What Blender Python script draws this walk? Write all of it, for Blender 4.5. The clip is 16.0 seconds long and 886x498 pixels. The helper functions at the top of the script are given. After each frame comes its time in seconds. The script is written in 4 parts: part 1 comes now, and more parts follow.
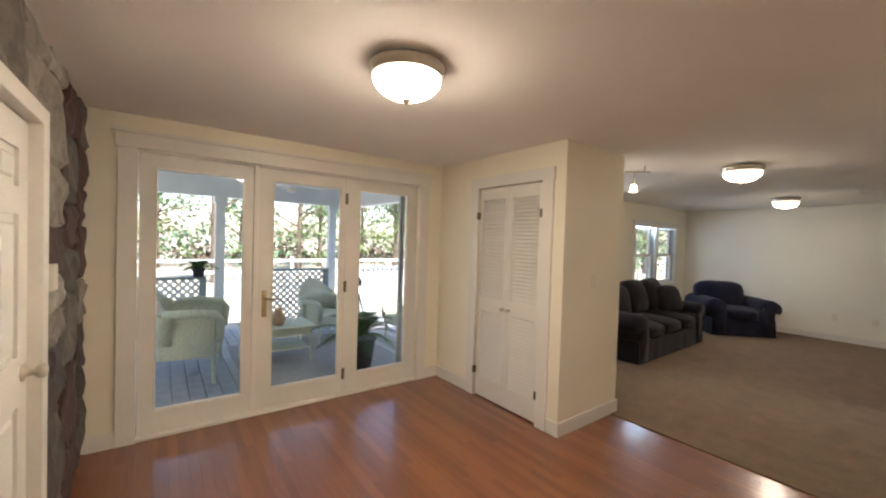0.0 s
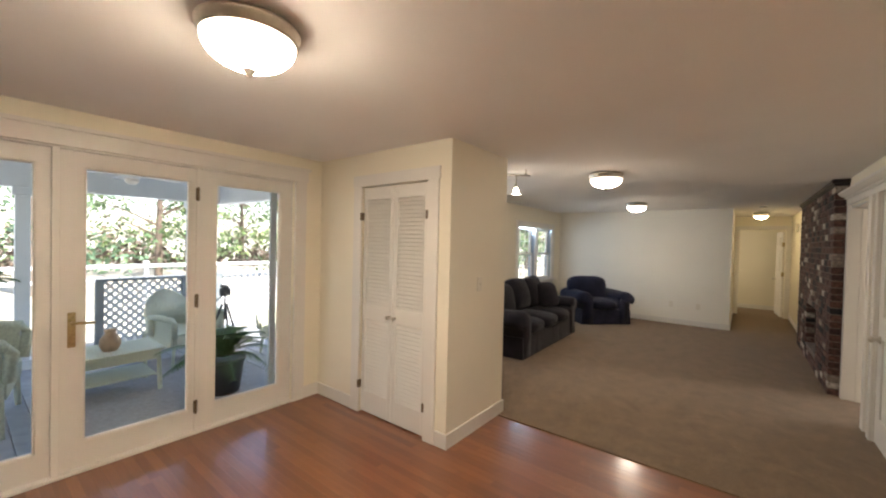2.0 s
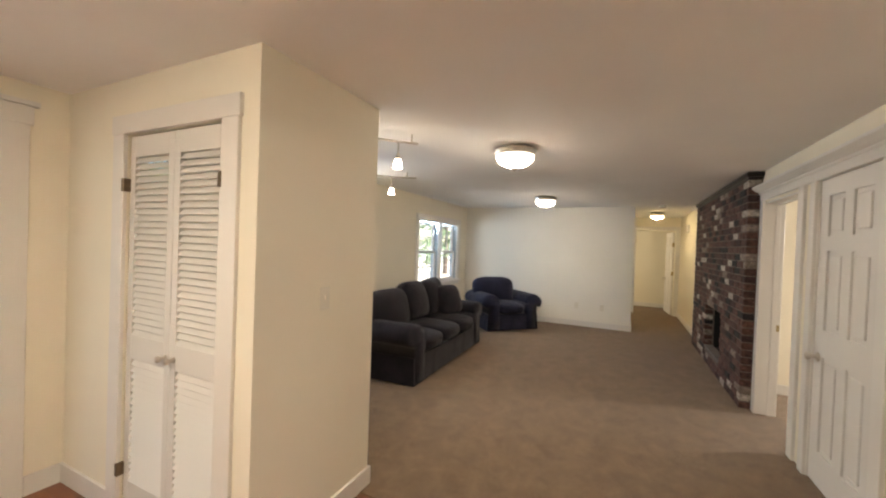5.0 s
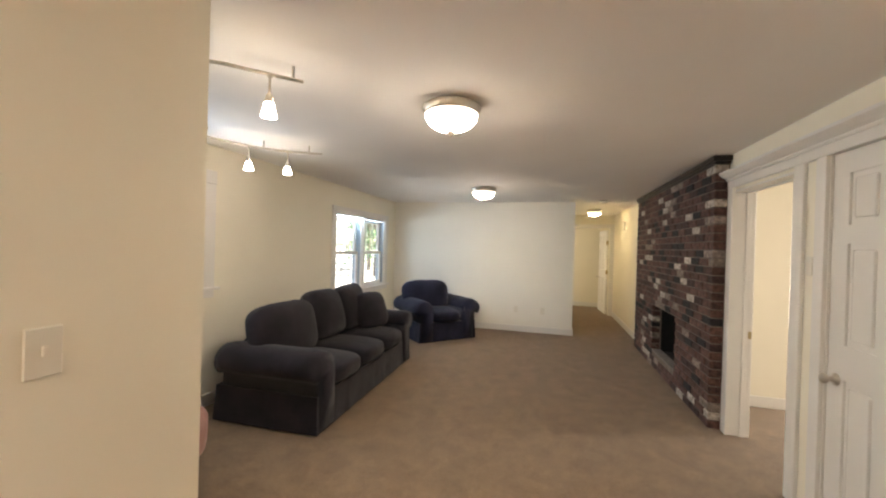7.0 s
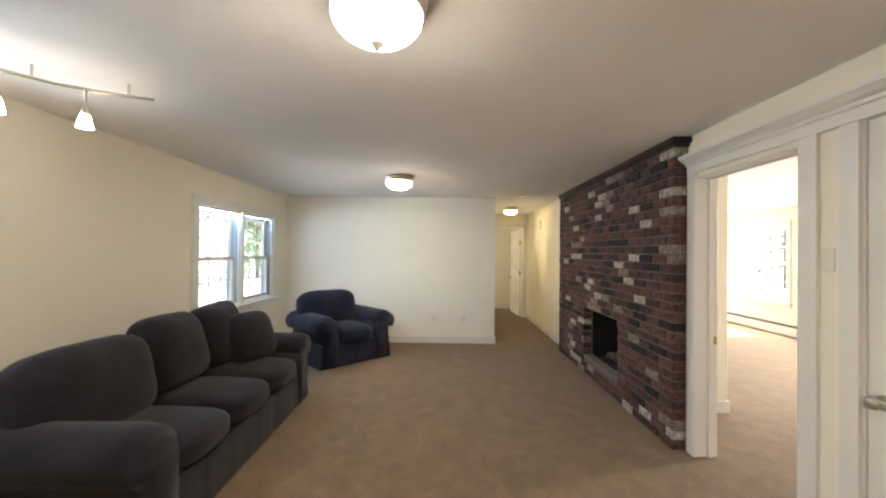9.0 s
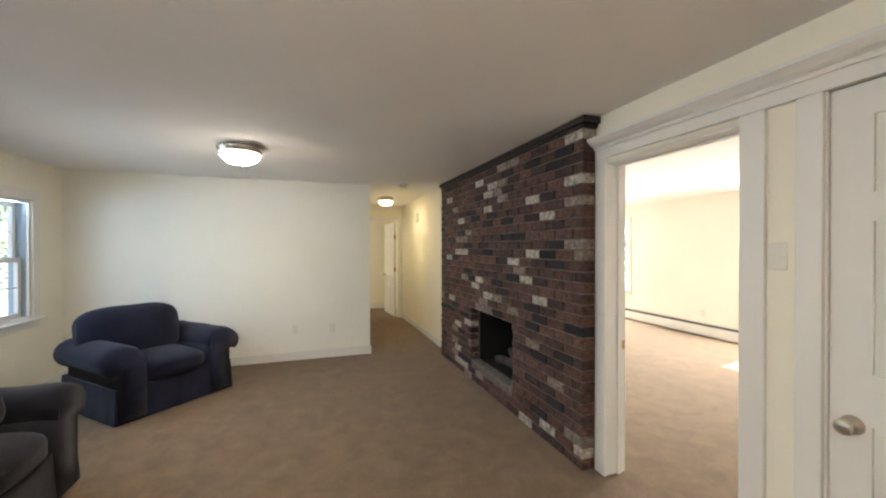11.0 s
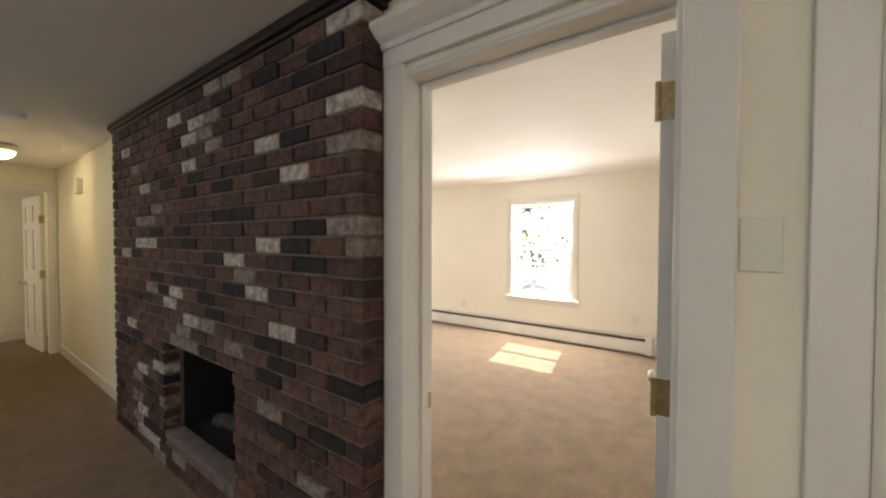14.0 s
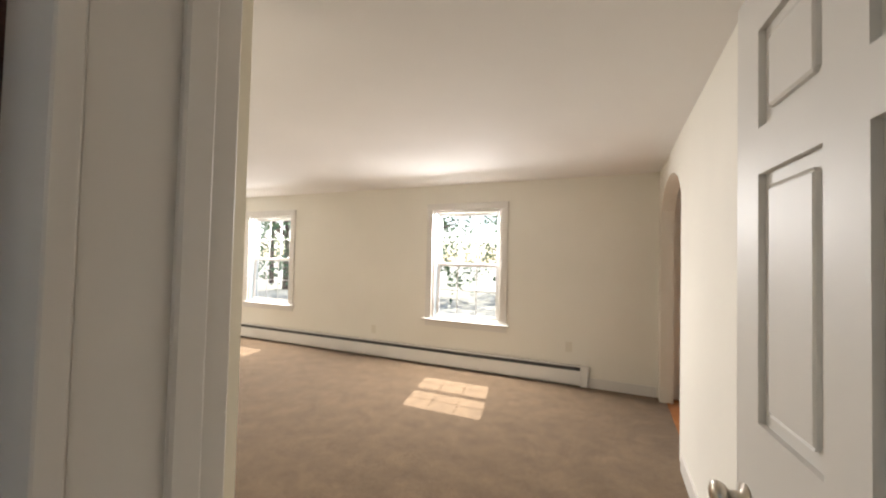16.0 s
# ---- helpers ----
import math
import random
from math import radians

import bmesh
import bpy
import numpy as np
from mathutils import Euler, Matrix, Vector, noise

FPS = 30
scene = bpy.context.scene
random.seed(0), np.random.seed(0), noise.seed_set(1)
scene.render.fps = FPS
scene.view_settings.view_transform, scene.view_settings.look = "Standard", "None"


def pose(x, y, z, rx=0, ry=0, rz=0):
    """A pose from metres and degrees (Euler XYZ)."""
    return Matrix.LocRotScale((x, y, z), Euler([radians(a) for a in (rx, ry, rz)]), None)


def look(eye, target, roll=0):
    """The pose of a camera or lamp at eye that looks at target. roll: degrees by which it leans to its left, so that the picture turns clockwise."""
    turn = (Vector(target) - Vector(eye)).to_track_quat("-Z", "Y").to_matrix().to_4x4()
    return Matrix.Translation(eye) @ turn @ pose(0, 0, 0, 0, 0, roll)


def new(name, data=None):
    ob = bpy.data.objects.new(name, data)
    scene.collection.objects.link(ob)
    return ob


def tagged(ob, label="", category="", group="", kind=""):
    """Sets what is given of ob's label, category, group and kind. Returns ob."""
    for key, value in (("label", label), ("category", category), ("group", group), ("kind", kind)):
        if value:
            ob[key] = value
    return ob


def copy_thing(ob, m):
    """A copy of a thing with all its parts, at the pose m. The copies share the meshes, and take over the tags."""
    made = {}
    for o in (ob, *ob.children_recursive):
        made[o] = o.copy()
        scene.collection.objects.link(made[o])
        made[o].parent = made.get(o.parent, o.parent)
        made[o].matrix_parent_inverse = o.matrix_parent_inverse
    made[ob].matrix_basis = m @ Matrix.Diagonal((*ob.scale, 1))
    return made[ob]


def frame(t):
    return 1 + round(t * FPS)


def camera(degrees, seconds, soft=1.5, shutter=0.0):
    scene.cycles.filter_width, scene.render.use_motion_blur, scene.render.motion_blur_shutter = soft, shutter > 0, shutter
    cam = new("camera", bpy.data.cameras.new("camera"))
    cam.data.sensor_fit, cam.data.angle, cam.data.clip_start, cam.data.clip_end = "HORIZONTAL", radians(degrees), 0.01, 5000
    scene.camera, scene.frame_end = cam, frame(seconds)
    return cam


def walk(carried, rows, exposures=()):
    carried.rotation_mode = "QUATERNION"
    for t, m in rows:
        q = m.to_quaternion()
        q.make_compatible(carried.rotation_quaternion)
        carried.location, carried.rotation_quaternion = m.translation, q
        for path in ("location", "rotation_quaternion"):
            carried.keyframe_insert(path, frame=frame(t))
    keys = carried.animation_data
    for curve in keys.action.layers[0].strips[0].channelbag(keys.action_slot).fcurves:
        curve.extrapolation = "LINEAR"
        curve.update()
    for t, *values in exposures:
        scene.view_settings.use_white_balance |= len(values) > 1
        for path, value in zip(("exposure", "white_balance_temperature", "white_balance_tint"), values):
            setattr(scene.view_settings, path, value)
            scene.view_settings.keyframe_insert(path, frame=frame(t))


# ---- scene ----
cam = camera(98.5, 16.0, soft=2.1)
PATH = [
    (0, (1.173, 0.697, 1.533), (2.362, 2.304, 1.490), 1.76),
    (0.5, (1.182, 0.715, 1.538), (2.491, 2.228, 1.510), 1.54),
    (1, (1.207, 0.744, 1.547), (2.630, 2.149, 1.525), 1.39),
    (1.5, (1.287, 0.777, 1.558), (2.800, 2.084, 1.533), 1.42),
    (2, (1.427, 0.816, 1.571), (3.002, 2.048, 1.537), 1.36),
    (2.5, (1.589, 0.839, 1.576), (3.206, 2.014, 1.538), 1.46),
    (3, (1.769, 0.910, 1.570), (3.435, 2.016, 1.532), 1.61),
    (3.5, (1.955, 0.978, 1.557), (3.664, 2.017, 1.528), 1.63),
    (4, (2.168, 1.029, 1.542), (3.918, 1.998, 1.518), 1.56),
    (4.2, (2.260, 1.055, 1.543), (4.022, 2.000, 1.518), 1.76),
    (6.5, (3.260, 1.306, 1.518), (5.157, 1.939, 1.497), 1.67),
    (7, (3.531, 1.406, 1.506), (5.459, 1.937, 1.494), 1.69),
    (7.5, (3.784, 1.503, 1.492), (5.737, 1.932, 1.490), 1.57),
    (8, (4.011, 1.616, 1.482), (5.987, 1.924, 1.492), 1.31),
    (8.5, (4.226, 1.737, 1.470), (6.219, 1.907, 1.487), 0.98),
    (11, (5.237, 1.728, 1.493), (7.129, 1.080, 1.483), 0.02),
    (11.5, (5.450, 1.641, 1.481), (7.265, 0.801, 1.472), 0.40),
    (12, (5.648, 1.549, 1.474), (7.362, 0.518, 1.465), 0.81),
    (12.5, (5.832, 1.414, 1.477), (7.441, 0.225, 1.471), 1.10),
    (13, (6.004, 1.278, 1.468), (7.486, -0.066, 1.459), 1.05),
    (13.5, (6.188, 1.119, 1.472), (7.518, -0.374, 1.444), 0.62),
    (14, (6.330, 0.920, 1.464), (7.519, -0.687, 1.416), 0.14),
    (14.5, (6.466, 0.713, 1.451), (7.534, -0.976, 1.382), -0.19),
    (15, (6.585, 0.480, 1.428), (7.578, -1.256, 1.439), 0.35),
    (15.5, (6.677, 0.286, 1.408), (7.604, -1.486, 1.475), 0.94),
    (16, (6.811, 0.091, 1.382), (7.622, -1.736, 1.438), 1.39),
]
EXPOSURES = [(0.0, 1.72, 6900, 14), (1.5, 1.85, 6900, 14), (4.0, 2.15, 6900, 14), (7.0, 2.4, 6850, 13), (8.5, 2.5, 6550, 11), (11.0, 2.5, 6300, 9),
             (12.5, 2.38, 6300, 9), (13.5, 2.1, 6350, 10), (14.0, 1.85, 6450, 10), (14.5, 1.68, 6500, 11), (15.0, 1.48, 6450, 11), (16.0, 1.17, 6450, 12)]
walk(cam, [(t, look(eye, target, roll)) for t, eye, target, roll in PATH], EXPOSURES)

H = 2.36            # ceiling height
# ---------------- world and sun ----------------
world = bpy.data.worlds.new("sky")
scene.world = world
world.use_nodes = True
wn, wl = world.node_tree.nodes, world.node_tree.links
sky = wn.new("ShaderNodeTexSky")
sky.sky_type = "NISHITA"
sky.sun_disc = False
sky.sun_elevation = radians(51.7)
sky.sun_rotation = radians(169)
wl.new(sky.outputs[0], wn["Background"].inputs[0])
wn["Background"].inputs[1].default_value = 0.15
sun = new("sun", bpy.data.lights.new("sun", "SUN"))
sun.data.energy, sun.data.angle, sun.data.color = 5.0, radians(0.5), (1.0, 0.95, 0.86)
sun.matrix_world = look((2.0, -10, 12.9), (0, 0, 0))


def area_lamp(name, x, y, z, w, h, yaw, power, colour, tilt=90):
    """An area lamp: stands in for daylight at a window's head, or serves as fill."""
    d = bpy.data.lights.new(name, "AREA")
    d.shape, d.size, d.size_y, d.energy, d.color = "RECTANGLE", w, h, power, colour
    ob = new(name, d)
    ob.matrix_world = pose(x, y, z, tilt, 0, yaw)
    return ob


COOL, BRIGHT = (0.50, 0.74, 1.0), (1.0, 0.98, 0.95)
# thin lamp strips added before the top sash rails, in place of sky light
area_lamp("daylight_side_window", 5.75, 4.402, 1.92, 0.80, 0.035, 180, 1.5, COOL, 88)
area_lamp("daylight_twin_window_a", 8.82, 4.402, 1.91, 0.72, 0.035, 180, 4.2, COOL, 88)
area_lamp("daylight_twin_window_b", 9.68, 4.402, 1.91, 0.72, 0.035, 180, 0.7, COOL, 88)
area_lamp("daylight_bright_room_a", 8.52, -4.53, 1.97, 0.76, 0.035, 0, 46.0, BRIGHT, 32)
area_lamp("daylight_bright_room_b", 11.95, -4.53, 1.97, 0.76, 0.035, 0, 46.0, BRIGHT, 32)
# unseen fill lamp by a windowless wall, added to brighten the room past the hall
area_lamp("daylight_far_bedroom", 13.95, 2.28, 1.4, 0.8, 1.1, 180, 3.0, (1.0, 0.9, 0.7))

# ---------------- materials ----------------
def mat(name, colour, rough=0.6, metal=0.0, var=0.08, scale=6.0, bump=0.0, bscale=60.0, emit=0.0, alpha=None, spec=0.5, sheen=0.0, coat=0.0):
    m = bpy.data.materials.new(name)
    m.use_nodes = True
    nt = m.node_tree
    b = nt.nodes["Principled BSDF"]
    b.inputs["Roughness"].default_value = rough
    b.inputs["Metallic"].default_value = metal
    b.inputs["Specular IOR Level"].default_value = spec
    b.inputs["Base Color"].default_value = (*colour, 1)
    if sheen:
        b.inputs["Sheen Weight"].default_value = sheen
        b.inputs["Sheen Roughness"].default_value = 0.5
    if coat:
        b.inputs["Coat Weight"].default_value = coat
        b.inputs["Coat Roughness"].default_value = 0.12
    tc = nt.nodes.new("ShaderNodeTexCoord")
    if var:
        n1 = nt.nodes.new("ShaderNodeTexNoise")
        n1.inputs["Scale"].default_value = scale
        n1.inputs["Detail"].default_value = 6
        nt.links.new(tc.outputs["Object"], n1.inputs["Vector"])
        r = nt.nodes.new("ShaderNodeMapRange")
        r.inputs[1].default_value, r.inputs[2].default_value = 0.3, 0.7
        r.inputs[3].default_value, r.inputs[4].default_value = 1 - var, 1 + var
        nt.links.new(n1.outputs[0], r.inputs[0])
        mx = nt.nodes.new("ShaderNodeVectorMath")
        mx.operation = "SCALE"
        mx.inputs[0].default_value = colour
        nt.links.new(r.outputs[0], mx.inputs["Scale"])
        nt.links.new(mx.outputs[0], b.inputs["Base Color"])
    if bump:
        n2 = nt.nodes.new("ShaderNodeTexNoise")
        n2.inputs["Scale"].default_value = bscale
        n2.inputs["Detail"].default_value = 4
        nt.links.new(tc.outputs["Object"], n2.inputs["Vector"])
        bp = nt.nodes.new("ShaderNodeBump")
        bp.inputs["Strength"].default_value = bump
        bp.inputs["Distance"].default_value = 0.01
        nt.links.new(n2.outputs[0], bp.inputs["Height"])
        nt.links.new(bp.outputs[0], b.inputs["Normal"])
    if emit:
        b.inputs["Emission Color"].default_value = (*colour, 1)
        b.inputs["Emission Strength"].default_value = emit
    return m


def ramp_from(nt, source, stops):
    r = nt.nodes.new("ShaderNodeValToRGB")
    r.color_ramp.interpolation = "CONSTANT"
    while len(r.color_ramp.elements) < len(stops):
        r.color_ramp.elements.new(1.0)
    for e, (p, c) in zip(r.color_ramp.elements, stops):
        e.position, e.color = p, (*c, 1)
    nt.links.new(source, r.inputs[0])
    return r


def piece_mat(name, stops, rough, mottling, bump, bscale, island=False, stretch=(1, 1, 1), nscale=18.0, coat=0.0):
    """A material whose pieces each take a colour of their own."""
    m = bpy.data.materials.new(name)
    m.use_nodes = True
    nt = m.node_tree
    b = nt.nodes["Principled BSDF"]
    b.inputs["Roughness"].default_value = rough
    b.inputs["Coat Weight"].default_value = coat
    b.inputs["Coat Roughness"].default_value = 0.17
    src = nt.nodes.new("ShaderNodeNewGeometry" if island else "ShaderNodeObjectInfo")
    out = src.outputs["Random Per Island" if island else "Random"]
    r = ramp_from(nt, out, stops)
    geo = nt.nodes.new("ShaderNodeNewGeometry")
    sc = nt.nodes.new("ShaderNodeVectorMath")
    sc.operation = "MULTIPLY"
    sc.inputs[1].default_value = stretch
    nt.links.new(geo.outputs["Position"], sc.inputs[0])
    n1 = nt.nodes.new("ShaderNodeTexNoise")
    n1.inputs["Scale"].default_value = nscale
    n1.inputs["Detail"].default_value = 7
    n1.inputs["Roughness"].default_value = 0.65
    nt.links.new(sc.outputs[0], n1.inputs["Vector"])
    mr = nt.nodes.new("ShaderNodeMapRange")
    mr.inputs[1].default_value, mr.inputs[2].default_value = 0.3, 0.7
    mr.inputs[3].default_value, mr.inputs[4].default_value = 1 - mottling, 1 + mottling
    nt.links.new(n1.outputs[0], mr.inputs[0])
    mx = nt.nodes.new("ShaderNodeVectorMath")
    mx.operation = "SCALE"
    nt.links.new(r.outputs[0], mx.inputs[0])
    nt.links.new(mr.outputs[0], mx.inputs["Scale"])
    nt.links.new(mx.outputs[0], b.inputs["Base Color"])
    if bump:
        n2 = nt.nodes.new("ShaderNodeTexNoise")
        n2.inputs["Scale"].default_value = bscale
        nt.links.new(geo.outputs["Position"], n2.inputs["Vector"])
        bp = nt.nodes.new("ShaderNodeBump")
        bp.inputs["Strength"].default_value = bump
        bp.inputs["Distance"].default_value = 0.004
        nt.links.new(n2.outputs[0], bp.inputs["Height"])
        nt.links.new(bp.outputs[0], b.inputs["Normal"])
    return m


def carpet_mat():
    m = mat("carpet", (0.30, 0.235, 0.175), 0.95, var=0.0, spec=0.1, sheen=0.15)
    nt = m.node_tree
    b = nt.nodes["Principled BSDF"]
    geo = nt.nodes.new("ShaderNodeNewGeometry")
    a = nt.nodes.new("ShaderNodeTexNoise")
    a.inputs["Scale"].default_value, a.inputs["Detail"].default_value = 6.0, 9
    a.inputs["Distortion"].default_value = 0.5
    a.inputs["Roughness"].default_value = 0.62
    f = nt.nodes.new("ShaderNodeTexNoise")
    f.inputs["Scale"].default_value, f.inputs["Detail"].default_value = 190, 3
    for n in (a, f):
        nt.links.new(geo.outputs["Position"], n.inputs["Vector"])
    r1 = nt.nodes.new("ShaderNodeMapRange")
    r1.inputs[1].default_value, r1.inputs[2].default_value, r1.inputs[3].default_value, r1.inputs[4].default_value = 0.34, 0.66, 0.84, 1.14
    r2 = nt.nodes.new("ShaderNodeMapRange")
    r2.inputs[1].default_value, r2.inputs[2].default_value, r2.inputs[3].default_value, r2.inputs[4].default_value = 0.3, 0.7, 0.7, 1.25
    nt.links.new(a.outputs[0], r1.inputs[0])
    nt.links.new(f.outputs[0], r2.inputs[0])
    mu = nt.nodes.new("ShaderNodeMath")
    mu.operation = "MULTIPLY"
    nt.links.new(r1.outputs[0], mu.inputs[0])
    nt.links.new(r2.outputs[0], mu.inputs[1])
    s = nt.nodes.new("ShaderNodeVectorMath")
    s.operation = "SCALE"
    s.inputs[0].default_value = (0.182, 0.124, 0.074)
    nt.links.new(mu.outputs[0], s.inputs["Scale"])
    nt.links.new(s.outputs[0], b.inputs["Base Color"])
    bp = nt.nodes.new("ShaderNodeBump")
    bp.inputs["Strength"].default_value, bp.inputs["Distance"].default_value = 0.7, 0.006
    nt.links.new(f.outputs[0], bp.inputs["Height"])
    nt.links.new(bp.outputs[0], b.inputs["Normal"])
    return m


def glass_mat(name, tint=(1, 1, 1)):
    m = bpy.data.materials.new(name)
    m.use_nodes = True
    nt = m.node_tree
    nt.nodes.remove(nt.nodes["Principled BSDF"])
    tr = nt.nodes.new("ShaderNodeBsdfTransparent")
    tr.inputs[0].default_value = (*tint, 1)
    gl = nt.nodes.new("ShaderNodeBsdfGlossy")
    gl.inputs["Roughness"].default_value = 0.02
    lw = nt.nodes.new("ShaderNodeLayerWeight")
    lw.inputs[0].default_value = 0.5
    pw = nt.nodes.new("ShaderNodeMath")
    pw.operation = "POWER"
    pw.inputs[1].default_value = 4.0
    fr = nt.nodes.new("ShaderNodeMath")
    fr.operation = "MULTIPLY_ADD"
    fr.inputs[1].default_value, fr.inputs[2].default_value = 0.45, 0.025
    nt.links.new(lw.outputs["Facing"], pw.inputs[0])
    nt.links.new(pw.outputs[0], fr.inputs[0])
    mx = nt.nodes.new("ShaderNodeMixShader")
    nt.links.new(fr.outputs[0], mx.inputs[0])
    nt.links.new(tr.outputs[0], mx.inputs[1])
    nt.links.new(gl.outputs[0], mx.inputs[2])
    nt.links.new(mx.outputs[0], nt.nodes["Material Output"].inputs[0])
    return m


M_WALL = mat("cream_wall_paint", (0.82, 0.77, 0.645), 0.7, var=0.025, scale=1.3, bump=0.06, bscale=220, spec=0.3)
M_WALL_S = mat("pale_cream_wall_paint", (0.84, 0.81, 0.73), 0.7, var=0.025, scale=1.3, bump=0.06, bscale=220, spec=0.3)
M_CEIL = mat("ceiling_paint", (0.91, 0.89, 0.87), 0.85, var=0.03, scale=1.0, bump=0.1, bscale=150, spec=0.2)
M_TRIM = mat("white_trim_paint", (0.74, 0.715, 0.67), 0.40, var=0.02, scale=2.5)
M_DOOR = mat("white_door_paint", (0.72, 0.695, 0.65), 0.5, var=0.02, scale=2)
M_CARPET = carpet_mat()
M_NICKEL = mat("brushed_nickel", (0.62, 0.57, 0.50), 0.28, 1.0, var=0.08, scale=40)
M_BRASS = mat("aged_brass", (0.42, 0.33, 0.18), 0.42, 1.0, var=0.2, scale=60)
M_DARKMETAL = mat("bronze_hinge", (0.16, 0.12, 0.08), 0.4, 1.0, var=0.15, scale=50)


def bowl_mat(name, colour, strength):
    """Lit frosted glass, its emission cut towards the rim to weaken the ceiling halo."""
    m = mat(name, colour, 0.4, var=0, emit=strength)
    nt = m.node_tree
    tc = nt.nodes.new("ShaderNodeTexCoord")
    sp = nt.nodes.new("ShaderNodeSeparateXYZ")
    r = nt.nodes.new("ShaderNodeMapRange")
    r.inputs[1].default_value, r.inputs[2].default_value = -0.085, -0.145
    r.inputs[3].default_value, r.inputs[4].default_value = strength * 0.03, strength
    nt.links.new(tc.outputs["Object"], sp.inputs[0])
    nt.links.new(sp.outputs["Z"], r.inputs[0])
    nt.links.new(r.outputs[0], nt.nodes["Principled BSDF"].inputs["Emission Strength"])
    return m


M_BOWL = bowl_mat("lit_frosted_glass", (1.0, 0.89, 0.73), 29.0)
M_BOWL_DINING = bowl_mat("lit_frosted_glass_brighter", (1.0, 0.88, 0.70), 66.0)
M_BOWL_HALL = bowl_mat("lit_frosted_glass_hall", (1.0, 0.82, 0.50), 26.0)
M_BULB = mat("lit_spot_glass", (1.0, 0.89, 0.73), 0.4, var=0, emit=9.0)
M_GLASS = glass_mat("window_glass")
M_SOFA = mat("dark_plum_microsuede", (0.018, 0.015, 0.019), 0.9, var=0.4, scale=5, bump=0.35, bscale=240, sheen=0.12, spec=0.15)
M_CHAIR = mat("dark_navy_microsuede", (0.013, 0.014, 0.030), 0.9, var=0.35, scale=5, bump=0.35, bscale=240, sheen=0.12, spec=0.15)
M_BLACK = mat("soot_black", (0.010, 0.009, 0.008), 0.95, var=0.3, scale=8, bump=0.5, bscale=40)
M_CAP = mat("dark_stained_cap", (0.02, 0.014, 0.012), 0.45, var=0.3, scale=12)
M_MORTAR = mat("dark_mortar", (0.15, 0.12, 0.10), 0.95, var=0.3, scale=25, bump=0.6, bscale=120)
M_PLATE = mat("ivory_plate", (0.74, 0.70, 0.60), 0.4, var=0.02)
M_RAD = mat("radiator_enamel", (0.78, 0.77, 0.74), 0.35, var=0.04, scale=3)
M_FIN = mat("radiator_shadow_gap", (0.10, 0.10, 0.10), 0.6, var=0.2, scale=30)
M_WICKER = mat("celadon_wicker", (0.52, 0.57, 0.47), 0.7, var=0.2, scale=70, bump=0.8, bscale=110)
M_DECK = mat("grey_painted_deck_board", (0.30, 0.33, 0.37), 0.55, var=0.15, scale=7, bump=0.15, bscale=80)
M_PORCH = mat("pale_blue_grey_porch_paint", (0.60, 0.66, 0.72), 0.6, var=0.06, scale=3)
M_RAIL = mat("slate_grey_rail_paint", (0.20, 0.24, 0.27), 0.6, var=0.12, scale=6)
M_RUG = mat("outdoor_rug", (0.30, 0.31, 0.32), 0.95, var=0.15, scale=30, bump=0.4, bscale=200)
M_LEAF = mat("plant_leaf", (0.05, 0.11, 0.03), 0.5, var=0.3, scale=9)
M_POT = mat("dark_plant_pot", (0.03, 0.03, 0.035), 0.5, var=0.15, scale=12)
M_LAWN = mat("dry_sunlit_ground", (0.42, 0.40, 0.33), 0.95, var=0.2, scale=0.6, bump=0.5, bscale=14)
M_BARK = mat("tree_bark", (0.13, 0.10, 0.08), 0.95, var=0.3, scale=8, bump=0.7, bscale=25)
M_CLOTH = mat("floral_cushion_cloth", (0.62, 0.55, 0.50), 0.9, var=0.3, scale=16)
M_LEATHER = mat("rosy_brown_leather", (0.30, 0.155, 0.125), 0.42, var=0.2, scale=9, bump=0.25, bscale=60)
M_DARKWOOD = mat("dark_polished_wood", (0.035, 0.018, 0.012), 0.3, var=0.3, scale=20)
M_BLIND = mat("grey_blue_window_track", (0.30, 0.36, 0.40), 0.5, var=0.05)
M_SIDING = mat("house_siding", (0.62, 0.60, 0.55), 0.7, var=0.06, scale=4)

# ---------------- mesh helpers ----------------
def bm_box(bm, x0, x1, y0, y1, z0, z1, bevel=0.0, seg=1):
    a = bmesh.ops.create_cube(bm, size=1.0)["verts"]
    bmesh.ops.scale(bm, vec=(x1 - x0, y1 - y0, z1 - z0), verts=a)
    bmesh.ops.translate(bm, vec=((x0 + x1) / 2, (y0 + y1) / 2, (z0 + z1) / 2), verts=a)
    if bevel:
        e = list({e for v in a for e in v.link_edges})
        bmesh.ops.bevel(bm, geom=e, offset=bevel, segments=seg, affect="EDGES", profile=0.6)
    return a


def bm_of(*boxes, bevel=0.0, seg=1):
    bm = bmesh.new()
    for b in boxes:
        bm_box(bm, *b, bevel=bevel, seg=seg)
    return bm


def link(name, bm, material, smooth=False):
    bmesh.ops.recalc_face_normals(bm, faces=bm.faces)
    me = bpy.data.meshes.new(name)
    bm.to_mesh(me)
    bm.free()
    if material:
        me.materials.append(material)
    if smooth:
        for p in me.polygons:
            p.use_smooth = True
    return new(name, me)


def part(name, bm, material, parent, label="", smooth=False):
    ob = link(name, bm, material, smooth)
    ob.parent = parent
    if label:
        ob["label"] = label
    return ob


def thing(name, label, category, m=None, group=""):
    ob = new(name)
    ob.empty_display_size = 0.1
    if m is not None:
        ob.matrix_basis = m
    return tagged(ob, label, category, group)


def structure(name, bm, material, label="", category="", smooth=False):
    return tagged(link(name, bm, material, smooth), label, category, kind="structure")


